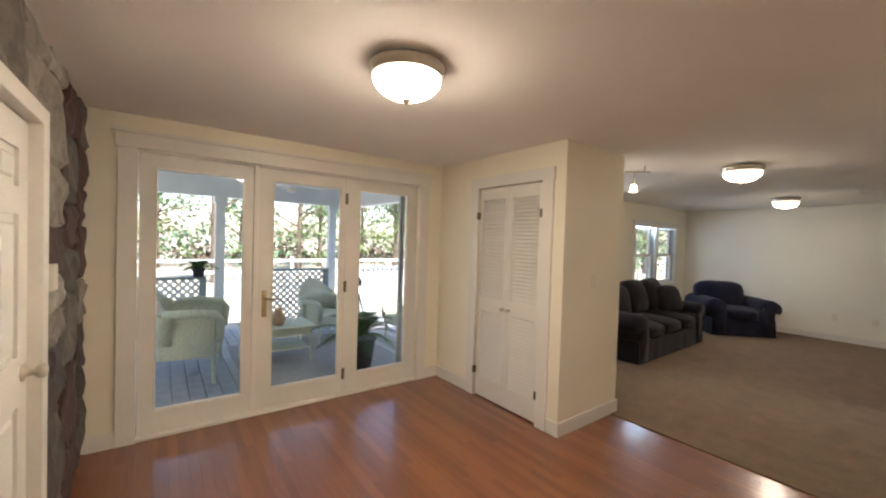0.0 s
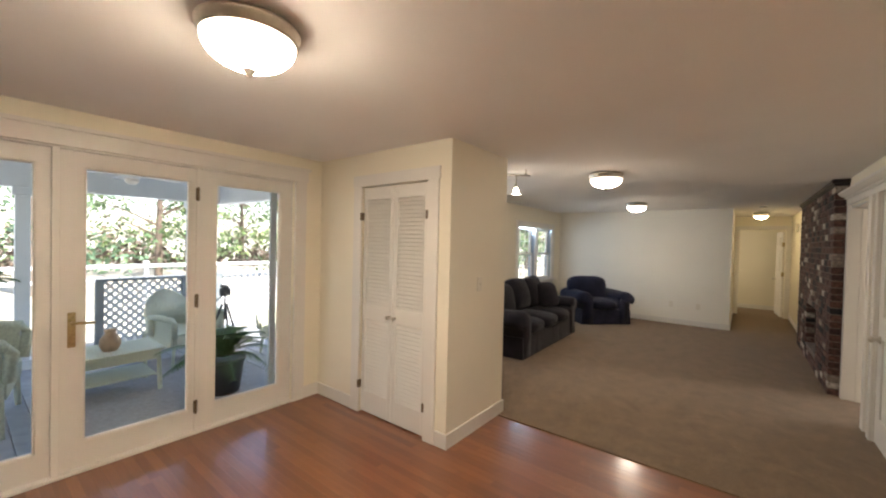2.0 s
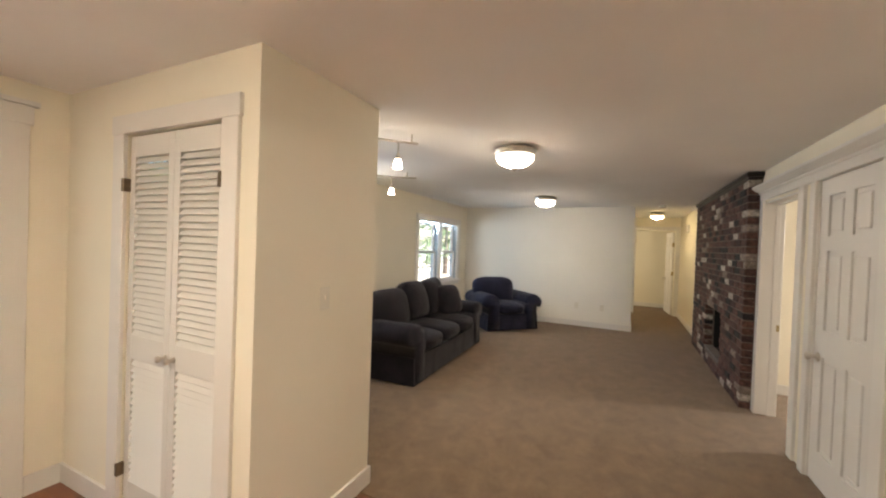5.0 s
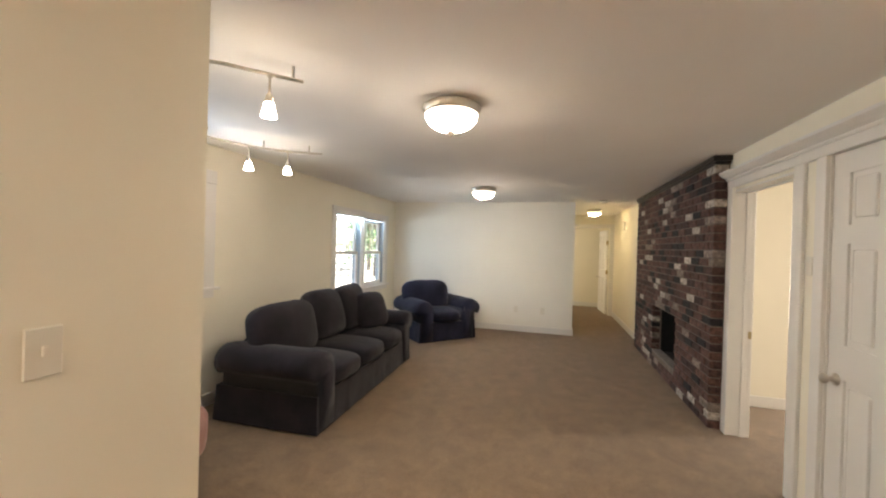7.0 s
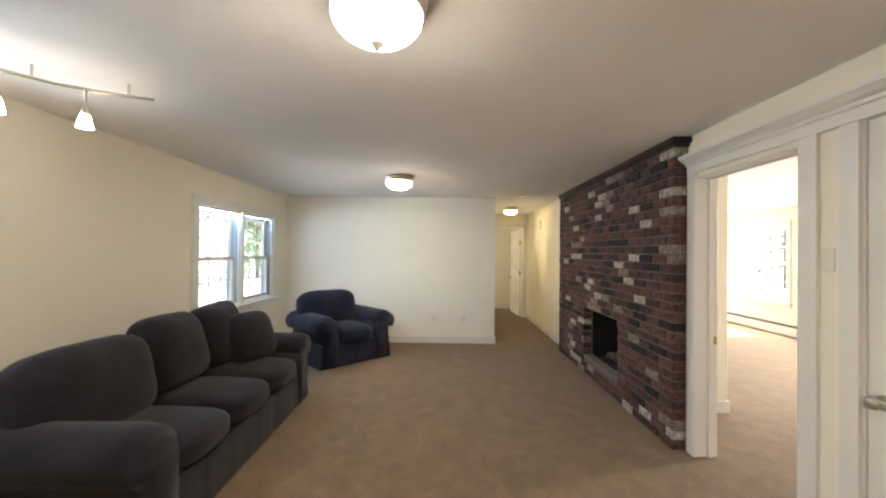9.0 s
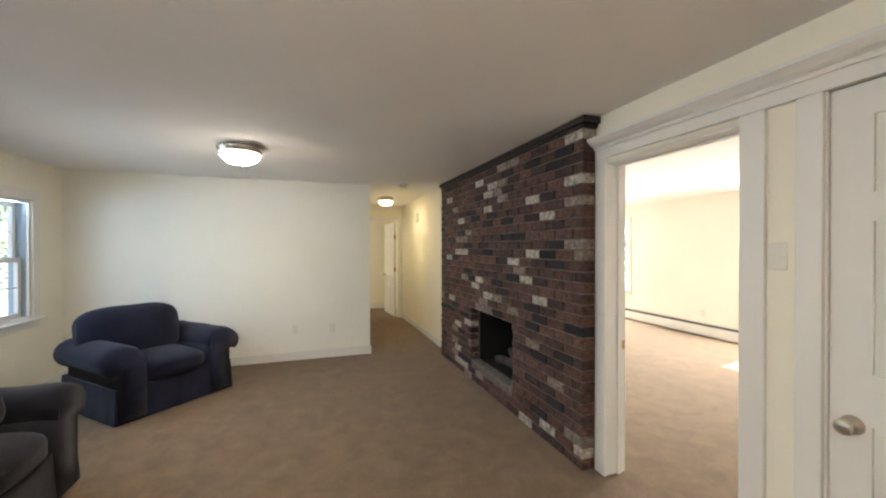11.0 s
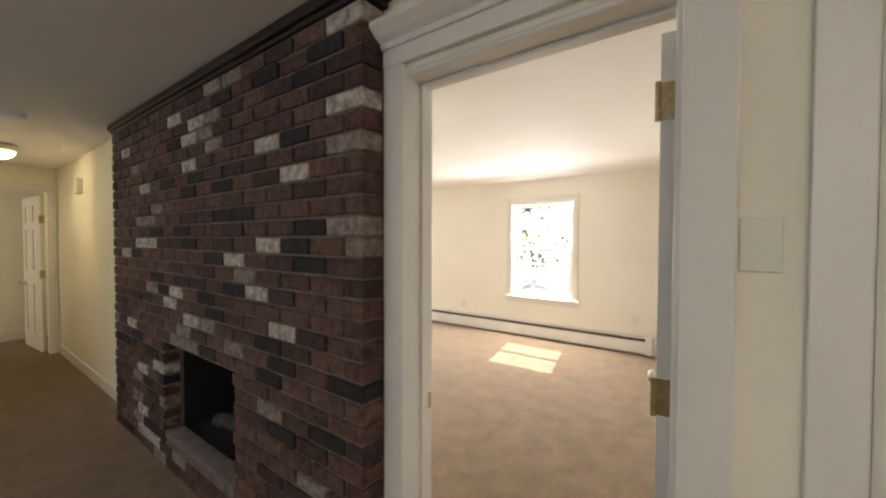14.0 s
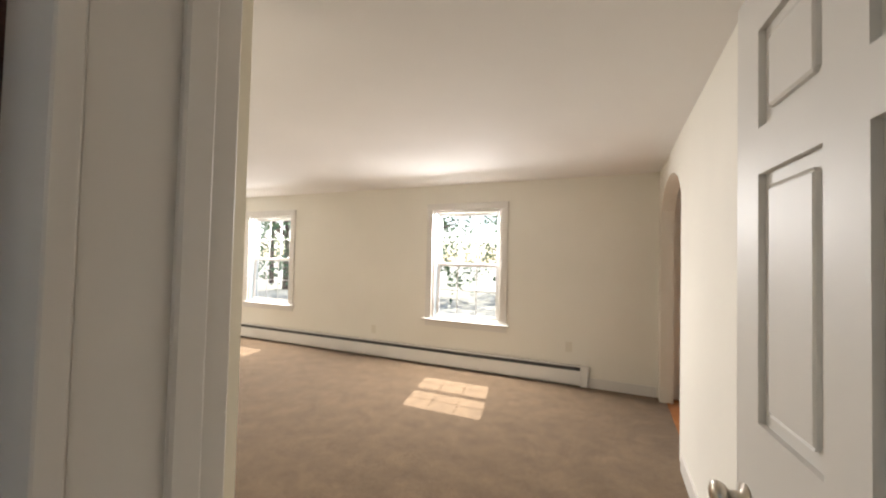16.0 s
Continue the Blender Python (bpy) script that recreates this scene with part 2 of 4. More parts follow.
def revolve(bm, profile, seg=28, axis=(0, 0, 0)):
    rings = []
    for r, z in profile:
        if r < 1e-5:
            rings.append([bm.verts.new((axis[0], axis[1], axis[2] + z))])
        else:
            rings.append([bm.verts.new((axis[0] + r * math.cos(2 * math.pi * i / seg), axis[1] + r * math.sin(2 * math.pi * i / seg), axis[2] + z)) for i in range(seg)])
    for a, b in zip(rings, rings[1:]):
        for i in range(seg):
            j = (i + 1) % seg
            if len(a) == 1 and len(b) == 1:
                continue
            if len(a) == 1:
                bm.faces.new((a[0], b[i], b[j]))
            elif len(b) == 1:
                bm.faces.new((a[i], a[j], b[0]))
            else:
                bm.faces.new((a[i], a[j], b[j], b[i]))
    return bm


def tube(bm, points, r, seg=8, taper=1.0):
    """A round bar along points."""
    pts = [Vector(p) for p in points]
    rings = []
    n = len(pts)
    for i, p in enumerate(pts):
        d = (pts[min(i + 1, n - 1)] - pts[max(i - 1, 0)]).normalized()
        up = Vector((0, 0, 1)) if abs(d.z) < 0.95 else Vector((1, 0, 0))
        a = d.cross(up).normalized()
        b = d.cross(a).normalized()
        rr = r * (1 + (taper - 1) * i / max(1, n - 1))
        rings.append([bm.verts.new(p + rr * (math.cos(2 * math.pi * k / seg) * a + math.sin(2 * math.pi * k / seg) * b)) for k in range(seg)])
    for s, t in zip(rings, rings[1:]):
        for k in range(seg):
            bm.faces.new((s[k], s[(k + 1) % seg], t[(k + 1) % seg], t[k]))
    bm.faces.new(rings[0][::-1])
    bm.faces.new(rings[-1])
    return bm


def cushion_bm(sx, sy, sz, puff=0.35, n=10, sag=0.0, seed=0, bevel=0.05):
    """A soft block, centred, that swells in the middle and is wrinkled a little."""
    bm = bmesh.new()
    a = bmesh.ops.create_cube(bm, size=1.0)["verts"]
    bmesh.ops.subdivide_edges(bm, edges=bm.edges[:], cuts=n, use_grid_fill=True)
    for v in bm.verts:
        x, y, z = v.co * 2
        k = 4.0
        q = (abs(x) ** k + abs(y) ** k + abs(z) ** k) ** (1 / k)
        m = max(abs(x), abs(y), abs(z))
        s = m / q if q else 1
        x, y, z = x * s, y * s, z * s
        swell = (1 - x * x) * (1 - y * y) * puff
        z = z * (1 + swell) - sag * (1 - x * x) * (1 - y * y)
        nz = noise.noise(Vector((x * 2.1 + seed, y * 2.3, z * 1.7 + seed * 3))) * 0.02
        v.co = Vector((x * sx / 2, y * sy / 2, z * sz / 2)) * (1 + nz)
    return bm


# ---------------- the large structure ----------------
T = 0.15


def wall_with_openings(name, axis, at, thick, a0, a1, openings, material, label, z1=H):
    """A wall along axis ('x' or 'y') whose faces lie at `at` and at+thick; openings: (a, b, zlow, zhigh)."""
    bm = bmesh.new()
    lo, hi = min(at, at + thick), max(at, at + thick)

    def put(p0, p1, q0, q1):
        if p1 - p0 > 1e-4 and q1 - q0 > 1e-4:
            if axis == "x":
                bm_box(bm, p0, p1, lo, hi, q0, q1)
            else:
                bm_box(bm, lo, hi, p0, p1, q0, q1)
    cur = a0
    for (p, q, zl, zh) in sorted(openings):
        put(cur, p, 0, z1)
        put(p, q, 0, zl)
        put(p, q, zh, z1)
        cur = q
    put(cur, a1, 0, z1)
    return structure(name, bm, material, label, "wall")


# floors
structure("floor_subfloor", bm_of((-0.8, 15.3, -5.0, 4.5, -0.2, -0.02)), M_MORTAR, "hidden dark subfloor under the finished floors", "floor")
structure("floor_carpet", bm_of((4.49, 15.2, -4.6, 4.46, -0.02, 0.008)), M_CARPET, "taupe cut-pile carpet with brushed mottled nap", "carpet")
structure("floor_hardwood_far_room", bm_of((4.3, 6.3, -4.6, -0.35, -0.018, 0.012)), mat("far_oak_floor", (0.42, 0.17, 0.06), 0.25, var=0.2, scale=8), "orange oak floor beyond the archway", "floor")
# ceiling
structure("ceiling", bm_of((-0.8, 15.3, -4.75, 4.6, H, H + 0.12)), M_CEIL, "flat white painted plaster ceiling", "ceiling")

DY = 4.202          # inner face of the wall with the french doors
LY = 4.352          # inner face of the living room's window wall
FX0, FX1 = 1.04, 3.432
wall_with_openings("wall_french_doors", "x", DY, 0.30, -0.7, 3.725, [(FX0 - 0.02, FX1 + 0.02, 0.0, 2.125)], M_WALL, "cream painted wall around white french doors")
W1 = (5.285, 6.215, 1.08, 2.01)
W2 = (8.395, 10.112, 0.79, 1.95)
wall_with_openings("wall_living_north", "x", LY, 0.17, 4.58, 10.76, [W1, W2], M_WALL, "cream painted wall with two windows")
wall_with_openings("wall_living_east", "y", 10.61, T, 0.965, LY + 0.17, [], M_WALL_S, "pale cream painted end wall of the living room")
# closet that stands out into the room
CX, CY, CX1 = 3.725, 2.547, 4.58
wall_with_openings("wall_closet_front", "y", CX, 0.10, CY, DY + 0.30, [(2.765, 3.555, 0, 2.06)], M_WALL, "cream painted closet front with a double louvered door")
structure("wall_closet_end", bm_of((CX + 0.10, CX1, CY, CY + 0.10, 0, H)), M_WALL, "cream painted end of the projecting closet", "wall")
structure("wall_closet_back", bm_of((CX1 - 0.10, CX1, CY + 0.10, LY + 0.17, 0, H)), M_WALL, "cream painted side of the projecting closet", "wall")
# long wall with the doors and the fireplace
SY = -0.08
D1 = (6.41, 7.25)       # open doorway
D2 = (5.36, 6.126)      # closed closet door
wall_with_openings("wall_fireplace_side", "x", SY, -0.155, -0.7, 13.2, [(D1[0], D1[1], 0, 2.05), (D2[0], D2[1], 0, 2.085), (8.21, 9.275, 0.14, 0.88)], M_WALL, "cream painted wall with doorways beside the brick fireplace")
# hall
wall_with_openings("wall_hall_north", "x", 0.965, T, 10.76, 13.20, [], M_WALL, "cream painted hall wall")
wall_with_openings("wall_hall_end", "y", 13.20, 0.12, SY, 1.115, [(0.02, 0.86, 0, 2.05)], M_WALL, "cream painted hall end wall with a doorway")
structure("wall_far_bedroom", bm_of((14.55, 14.7, -0.27, 2.4, 0, H), (13.32, 14.7, 2.3, 2.4, 0, H), (13.2, 14.7, -0.27, -0.17, 0, H)), M_WALL, "cream painted wall of the room past the hall", "wall")
structure("wall_far_bedroom_side", bm_of((13.22, 13.32, 1.115, 2.3, 0, H)), M_WALL, "cream painted wall beside the hall end", "wall")
# bright room
YS = -4.48
WS1 = (8.06, 8.985, 0.61, 2.03)
WS2 = (11.485, 12.41, 0.61, 2.03)
wall_with_openings("wall_bright_room_south", "x", YS, -0.17, 4.2, 14.0, [(4.85, 5.75, 0.61, 2.03), WS1, WS2], M_WALL_S, "pale cream wall with two sunlit windows")
WX = 6.362
structure("wall_bright_room_east", bm_of((13.2, 13.35, YS, -0.27, 0, H)), M_WALL_S, "pale cream end wall", "wall")
structure("wall_chimney_breast", bm_of((8.03, 8.22, -0.88, -0.237, 0, H), (9.27, 9.95, -0.88, -0.237, 0, H), (8.22, 9.27, -0.88, -0.56, 0, H), (8.22, 9.27, -0.56, -0.237, 0.88, H)), M_WALL, "cream painted back of the chimney", "wall")
# wall with an arch
bm = bmesh.new()
ay0, ay1, spring = -4.34, -3.10, 1.84
prof = [(YS, 0), (ay0, 0), (ay0, spring)]
for i in range(1, 12):
    a = math.pi - math.pi * i / 12
    prof.append(((ay0 + ay1) / 2 + (ay1 - ay0) / 2 * math.cos(a), spring + 0.32 * math.sin(a)))
prof += [(ay1, spring), (ay1, 0), (-0.237, 0), (-0.237, H), (YS, H)]
f = [bm.verts.new((WX, y, z)) for y, z in prof]
g = [bm.verts.new((WX - 0.12, y, z)) for y, z in prof]
bm.faces.new(f)
bm.faces.new(g[::-1])
for i in range(len(prof)):
    j = (i + 1) % len(prof)
    bm.faces.new((f[i], f[j], g[j], g[i]))
structure("wall_bright_room_arch", bm, M_WALL_S, "pale cream wall with an arched opening", "wall")
structure("wall_far_room_west", bm_of((4.2, 4.35, YS, -0.237, 0, H)), M_WALL_S, "plain wall of the room past the arch", "wall")
# stone wall and closing walls at the entry
SX = 0.765
structure("wall_entry_stone_backing", bm_of((SX - 0.22, SX - 0.06, 2.91, DY, 0, H), (SX - 0.22, SX - 0.06, 1.72, 2.91, 1.97, H), (SX - 0.22, SX - 0.06, 1.72, 2.09, 0, 1.97)), M_MORTAR, "grey mortar behind the fieldstones", "wall")
structure("wall_entry_return", bm_of((-0.7, SX - 0.06, 1.65, 1.75, 0, H)), M_WALL, "plain cream wall", "wall")
structure("wall_entry_west", bm_of((-0.8, -0.7, -0.27, DY + 0.17, 0, H)), M_WALL, "plain cream wall", "wall")
structure("wall_far_room_behind_door", bm_of((0.0, 0.10, 1.75, DY, 0, H)), M_WALL, "plain cream wall", "wall")

# exterior ground
structure("ground", bm_of((-250, 250, -250, 250, -0.6, -0.5)), M_LAWN, "pale sunlit yard", "ground")

# ---------------- trim ----------------
def board(name, boxes, label, bevel=0.002, material=None):
    return structure(name, bm_of(*boxes, bevel=bevel), material or M_TRIM, label, "trim")


BH = 0.115
board("baseboard_dining", [(SX, FX0 - 0.12, DY - 0.016, DY, 0, BH), (FX1 + 0.12, CX - 0.016, DY - 0.016, DY, 0, BH)], "white painted baseboard beside the french doors")
board("baseboard_closet", [(CX - 0.016, CX, 3.665, DY, 0, BH), (CX - 0.016, CX, CY - 0.016, 2.65, 0, BH), (CX, CX1, CY - 0.016, CY, 0, BH), (CX1, CX1 + 0.016, CY - 0.016, LY, 0, BH)], "white painted baseboard round the closet")
board("baseboard_living_north", [(CX1 + 0.016, 10.594, LY - 0.016, LY, 0, BH)], "white painted baseboard")
board("baseboard_living_east", [(10.594, 10.61, 0.949, LY, 0, BH), (10.61, 13.17, 0.949, 0.965, 0, BH)], "white painted baseboard")
board("baseboard_hall_south", [(10.27, 13.17, SY, SY + 0.016, 0, BH)], "white painted baseboard along the hall")
board("baseboard_bright_room", [(WX + 0.016, 7.03, YS, YS + 0.016, 0, BH), (WX, WX + 0.016, -2.95, -1.2, 0, BH), (8.014, 8.03, -0.896, -0.237, 0, BH), (8.03, 9.95, -0.896, -0.88, 0, BH), (14.534, 14.55, -0.17, 2.3, 0, BH)], "white painted baseboard")
# door surrounds on the fireplace wall: one long entablature over both doors
CT = SY + 0.022
board("trim_door_casings", [(7.228, 7.320, SY, CT, 0, 2.07), (6.312, 6.412, SY, CT, 0, 2.07), (6.120, 6.203, SY, CT, 0, 2.07), (5.25, 5.353, SY, CT, 0, 2.07), (5.25, 7.320, SY, CT + 0.003, 2.07, 2.13)], "white painted flat door casings")
bm = bmesh.new()
prof = [(0, 2.13), (0.034, 2.13), (0.040, 2.142), (0.038, 2.148), (0.062, 2.160), (0.085, 2.180), (0.092, 2.185), (0.092, 2.203), (0.030, 2.203), (0.030, 2.225), (0, 2.225)]
ends = []
for x in (5.20, 7.318):
    ends.append([bm.verts.new((x, SY + a, z)) for a, z in prof])
for i in range(len(prof)):
    j = (i + 1) % len(prof)
    bm.faces.new((ends[0][i], ends[0][j], ends[1][j], ends[1][i]))
bm.faces.new(ends[0])
bm.faces.new(ends[1][::-1])
structure("trim_crown_over_doors", bm, M_TRIM, "white crown moulding over the door heads", "trim")
board("trim_door_jambs", [(7.234, 7.25, -0.233, SY, 0, 2.05), (6.41, 6.426, -0.233, SY, 0, 2.05), (6.426, 7.234, -0.233, SY, 2.032, 2.05),
                          (7.222, 7.234, -0.195, -0.16, 0, 2.032), (6.426, 7.222, -0.195, -0.16, 2.02, 2.032)], "white painted door jamb with stop", 0.003)
board("trim_closet_jambs", [(5.36, 5.372, -0.232, SY, 0, 2.085), (6.114, 6.126, -0.232, SY, 0, 2.085), (5.372, 6.114, -0.232, SY, 2.073, 2.085)], "white painted jamb", 0.002)
# louvered closet casing
board("trim_louver_casing", [(CX - 0.02, CX, 2.655, 2.765, 0, 2.06), (CX - 0.02, CX, 3.555, 3.66, 0, 2.06), (CX - 0.022, CX, 2.645, 3.67, 2.06, 2.16)], "white painted casing of the closet")
# french door casing
board("trim_french_casing", [(FX0 - 0.115, FX0, DY - 0.022, DY, 0, 2.122), (FX1, FX1 + 0.115, DY - 0.022, DY, 0, 2.122), (FX0 - 0.13, FX1 + 0.13, DY - 0.026, DY, 2.122, 2.225), (FX0 - 0.15, FX1 + 0.15, DY - 0.045, DY, 2.225, 2.252)], "white painted casing of the french doors")
board("trim_french_threshold", [(FX0, FX1, DY - 0.01, DY + 0.31, 0, 0.022)], "white painted sill")
board("trim_hall_door_casing", [(13.18, 13.20, -0.075, 0.02, 0, 2.05), (13.18, 13.20, 0.86, 0.947, 0, 2.05), (13.178, 13.20, -0.075, 0.947, 2.05, 2.14)], "white painted casing at the hall end")
board("trim_stone_door_casing", [(SX - 0.08, SX + 0.035, 2.86, 2.945, 0, 1.945), (SX - 0.08, SX + 0.035, 2.01, 2.10, 0, 1.945), (SX - 0.08, SX + 0.035, 2.01, 2.945, 1.945, 2.01)], "white painted casing set in the fieldstone")

# ---------------- doors ----------------
def knob(parent, x, y, z, side, material=M_NICKEL, lab="satin nickel door knob"):
    bm = bmesh.new()
    revolve(bm, [(0.0, 0), (0.033, 0), (0.033, 0.006), (0.014, 0.012), (0.013, 0.034), (0.022, 0.040), (0.028, 0.052), (0.026, 0.064), (0.015, 0.070), (0, 0.071)], 20)
    bmesh.ops.rotate(bm, cent=(0, 0, 0), matrix=Euler((radians(90 if side < 0 else -90), 0, 0)).to_matrix(), verts=bm.verts)
    bmesh.ops.translate(bm, vec=(x, y, z), verts=bm.verts)
    return part("knob", bm, material, parent, lab, True)


def six_panel_door(name, w, h, m, label, knob_x, hinges=(), knob_z=0.85):
    """Leaf along local x, 40 mm thick, with six recessed panels on both faces."""
    d = thing(name, label, "door", m)
    t = 0.02
    st, mid = 0.115, 0.105
    rails = [(0, 0.22), (0.86, 1.04), (1.57, 1.67), (h - 0.115, h)]
    pw = (w - 2 * st - mid) / 2
    boxes = [(0, st, -t, t, 0, h), (w - st, w, -t, t, 0, h), (st + pw, st + pw + mid, -t, t, 0, h)]
    for a, b in rails:
        boxes += [(st, st + pw, -t, t, a, b), (st + pw + mid, w - st, -t, t, a, b)]
    part("frame", bm_of(*boxes), M_DOOR, d)
    for (a0, a1), (b0, b1) in zip(rails, rails[1:]):
        for x0 in (st, st + pw + mid):
            bm = bmesh.new()
            bm_box(bm, x0 - 0.002, x0 + pw + 0.002, -0.007, 0.007, a1 - 0.002, b0 + 0.002)
            for s in (-1, 1):
                g = bm_box(bm, x0 + 0.03, x0 + pw - 0.03, min(s * 0.006, s * 0.016), max(s * 0.006, s * 0.016), a1 + 0.03, b0 - 0.03, bevel=0.009)
            part("panel", bm, M_DOOR, d)
    knob(d, knob_x, -t, knob_z, -1)
    knob(d, knob_x, t, knob_z, 1)
    for z in hinges:
        bm = bm_of((-0.004, 0.0, -0.018, 0.022, z - 0.05, z + 0.05), bevel=0.001)
        tube(bm, [(-0.006, 0.026, z - 0.052), (-0.006, 0.026, z + 0.052)], 0.007, 8)
        part("hinge", bm, M_BRASS, d, "worn brass butt hinge")
    return d


six_panel_door("open_door", 0.80, 2.0, pose(6.455, -0.250, 0.012, 0, 0, -85.8), "white six-panel interior door standing open", 0.74, (0.30, 1.03, 1.82))
six_panel_door("closet_door", 0.735, 2.055, pose(5.376, SY - 0.030, 0.012, 0, 0, 0), "white six-panel closet door, closed", 0.67)
six_panel_door("entry_door", 0.75, 1.925, pose(SX - 0.03, 2.106, 0.012, 0, 0, 90), "white six-panel door in the fieldstone wall", 0.69, (), 0.97)
six_panel_door("hall_door", 0.78, 2.0, pose(13.33, 0.045, 0.012, 0, 0, 5), "white six-panel door standing open past the hall", 0.72, (1.0, 1.7))
# strike plate in the jamb
tagged(link("strike_plate", bm_of((7.231, 7.234, -0.226, -0.202, 0.82, 0.88), bevel=0.001), M_BRASS), "small brass strike plate in the white jamb", "strike plate")

# louvered bifold doors
def louver_leaf(y0, y1, knob_y, hinge_y):
    d = thing("louvered_door", "white louvered bifold closet door, closed", "door", group="louvered closet doors")
    xf, xb = CX + 0.012, CX + 0.042
    boxes = [(xf, xb, y0, y0 + 0.045, 0.012, 2.05), (xf, xb, y1 - 0.045, y1, 0.012, 2.05)]
    for a, b in ((0.012, 0.20), (0.86, 0.99), (1.94, 2.05)):
        boxes.append((xf, xb, y0 + 0.045, y1 - 0.045, a, b))
    part("frame", bm_of(*boxes, bevel=0.002), M_DOOR, d)
    sl = bm_of((-0.003, 0.003, y0 + 0.045, y1 - 0.045, -0.022, 0.022))
    bmesh.ops.rotate(sl, cent=(0, 0, 0), matrix=Euler((0, radians(38), 0)).to_matrix(), verts=sl.verts)
    first = None
    for a, b in ((0.20, 0.86), (0.99, 1.94)):
        n = round((b - a) / 0.034)
        for i in range(n):
            z = a + (i + 0.5) * (b - a) / n
            if first is None:
                first = part("slat", sl, M_DOOR, d)
                o = first
            else:
                o = new("slat", first.data)
                o.parent = d
            o.location = ((xf + xb) / 2, 0, z)
    bm = bmesh.new()
    revolve(bm, [(0, 0), (0.016, 0), (0.009, 0.01), (0.009, 0.022), (0.017, 0.030), (0.016, 0.042), (0, 0.046)], 16)
    bmesh.ops.rotate(bm, cent=(0, 0, 0), matrix=Euler((0, radians(-90), 0)).to_matrix(), verts=bm.verts)
    bmesh.ops.translate(bm, vec=(xf, knob_y, 0.915), verts=bm.verts)
    part("knob", bm, M_NICKEL, d, "small round nickel knob", True)
    for z in (0.26, 1.79):
        part("hinge", bm_of((CX - 0.024, CX + 0.012, hinge_y - 0.012, hinge_y + 0.012, z - 0.035, z + 0.035), bevel=0.003), M_DARKMETAL, d, "dark bronze hinge")
    return d


louver_leaf(2.770, 3.158, 3.125, 2.767)
louver_leaf(3.162, 3.550, 3.195, 3.553)

# french doors
def french_leaf(x0, x1, gx0, gx1, label, handle=0, hinge_x=None):
    d = thing("french_door", label, "door", group="french doors to the porch")
    y0, y1, z0, z1, g0, g1 = DY + 0.03, DY + 0.075, 0.026, 2.106, 0.190, 2.008
    part("frame", bm_of((x0, gx0, y0, y1, z0, z1), (gx1, x1, y0, y1, z0, z1), (gx0, gx1, y0, y1, z0, g0), (gx0, gx1, y0, y1, g1, z1)), M_DOOR, d)
    b = 0.012
    part("glazing_bead", bm_of((gx0, gx0 + b, y0 + 0.006, y1 - 0.006, g0, g1), (gx1 - b, gx1, y0 + 0.006, y1 - 0.006, g0, g1), (gx0 + b, gx1 - b, y0 + 0.006, y1 - 0.006, g0, g0 + b), (gx0 + b, gx1 - b, y0 + 0.006, y1 - 0.006, g1 - b, g1), bevel=0.003), M_DOOR, d)
    p = part("pane", bm_of((gx0, gx1, y0 + 0.02, y0 + 0.026, g0, g1)), M_GLASS, d, "clear glass")
    p.visible_shadow = False
    if handle:
        bm = bm_of((handle - 0.02, handle + 0.02, y0 - 0.008, y0, 0.83, 1.06), bevel=0.004)
        tube(bm, [(handle, y0 - 0.008, 0.99), (handle, y0 - 0.045, 0.99), (handle + 0.03, y0 - 0.05, 0.992), (handle + 0.11, y0 - 0.046, 0.985)], 0.009, 10)
        part("handle", bm, M_BRASS, d, "satin brass lever handle on a long plate", True)
    if hinge_x:
        for z in (0.21, 1.06, 1.908):
            bm = bm_of((hinge_x - 0.016, hinge_x + 0.016, y0 - 0.006, y0, z - 0.05, z + 0.05), bevel=0.002)
            tube(bm, [(hinge_x, y0 - 0.01, z - 0.055), (hinge_x, y0 - 0.01, z + 0.055)], 0.008, 8)
            part("hinge", bm, M_DARKMETAL, d, "dark bronze hinge")
    return d


french_leaf(1.045, 1.796, 1.138, 1.732, "white fixed french door panel with clear glass")
french_leaf(1.836, 2.604, 1.952, 2.565, "white french door with clear glass and brass lever", 1.893, 2.616)
french_leaf(2.634, 3.427, 2.752, 3.312, "white fixed french door panel beside the wall")
board("trim_french_mullions", [(1.799, 1.833, DY + 0.012, DY + 0.09, 0.022, 2.112), (2.607, 2.631, DY + 0.024, DY + 0.09, 0.022, 2.112), (FX0, FX1, DY + 0.012, DY + 0.09, 2.112, 2.122)], "white painted mullions", 0.002)
tagged(link("door_screen_rail", bm_of((3.255, 3.312, DY + 0.10, DY + 0.13, 0.19, 2.008), bevel=0.003), M_BLIND), "grey-blue metal screen rail outside the glass", "screen rail")

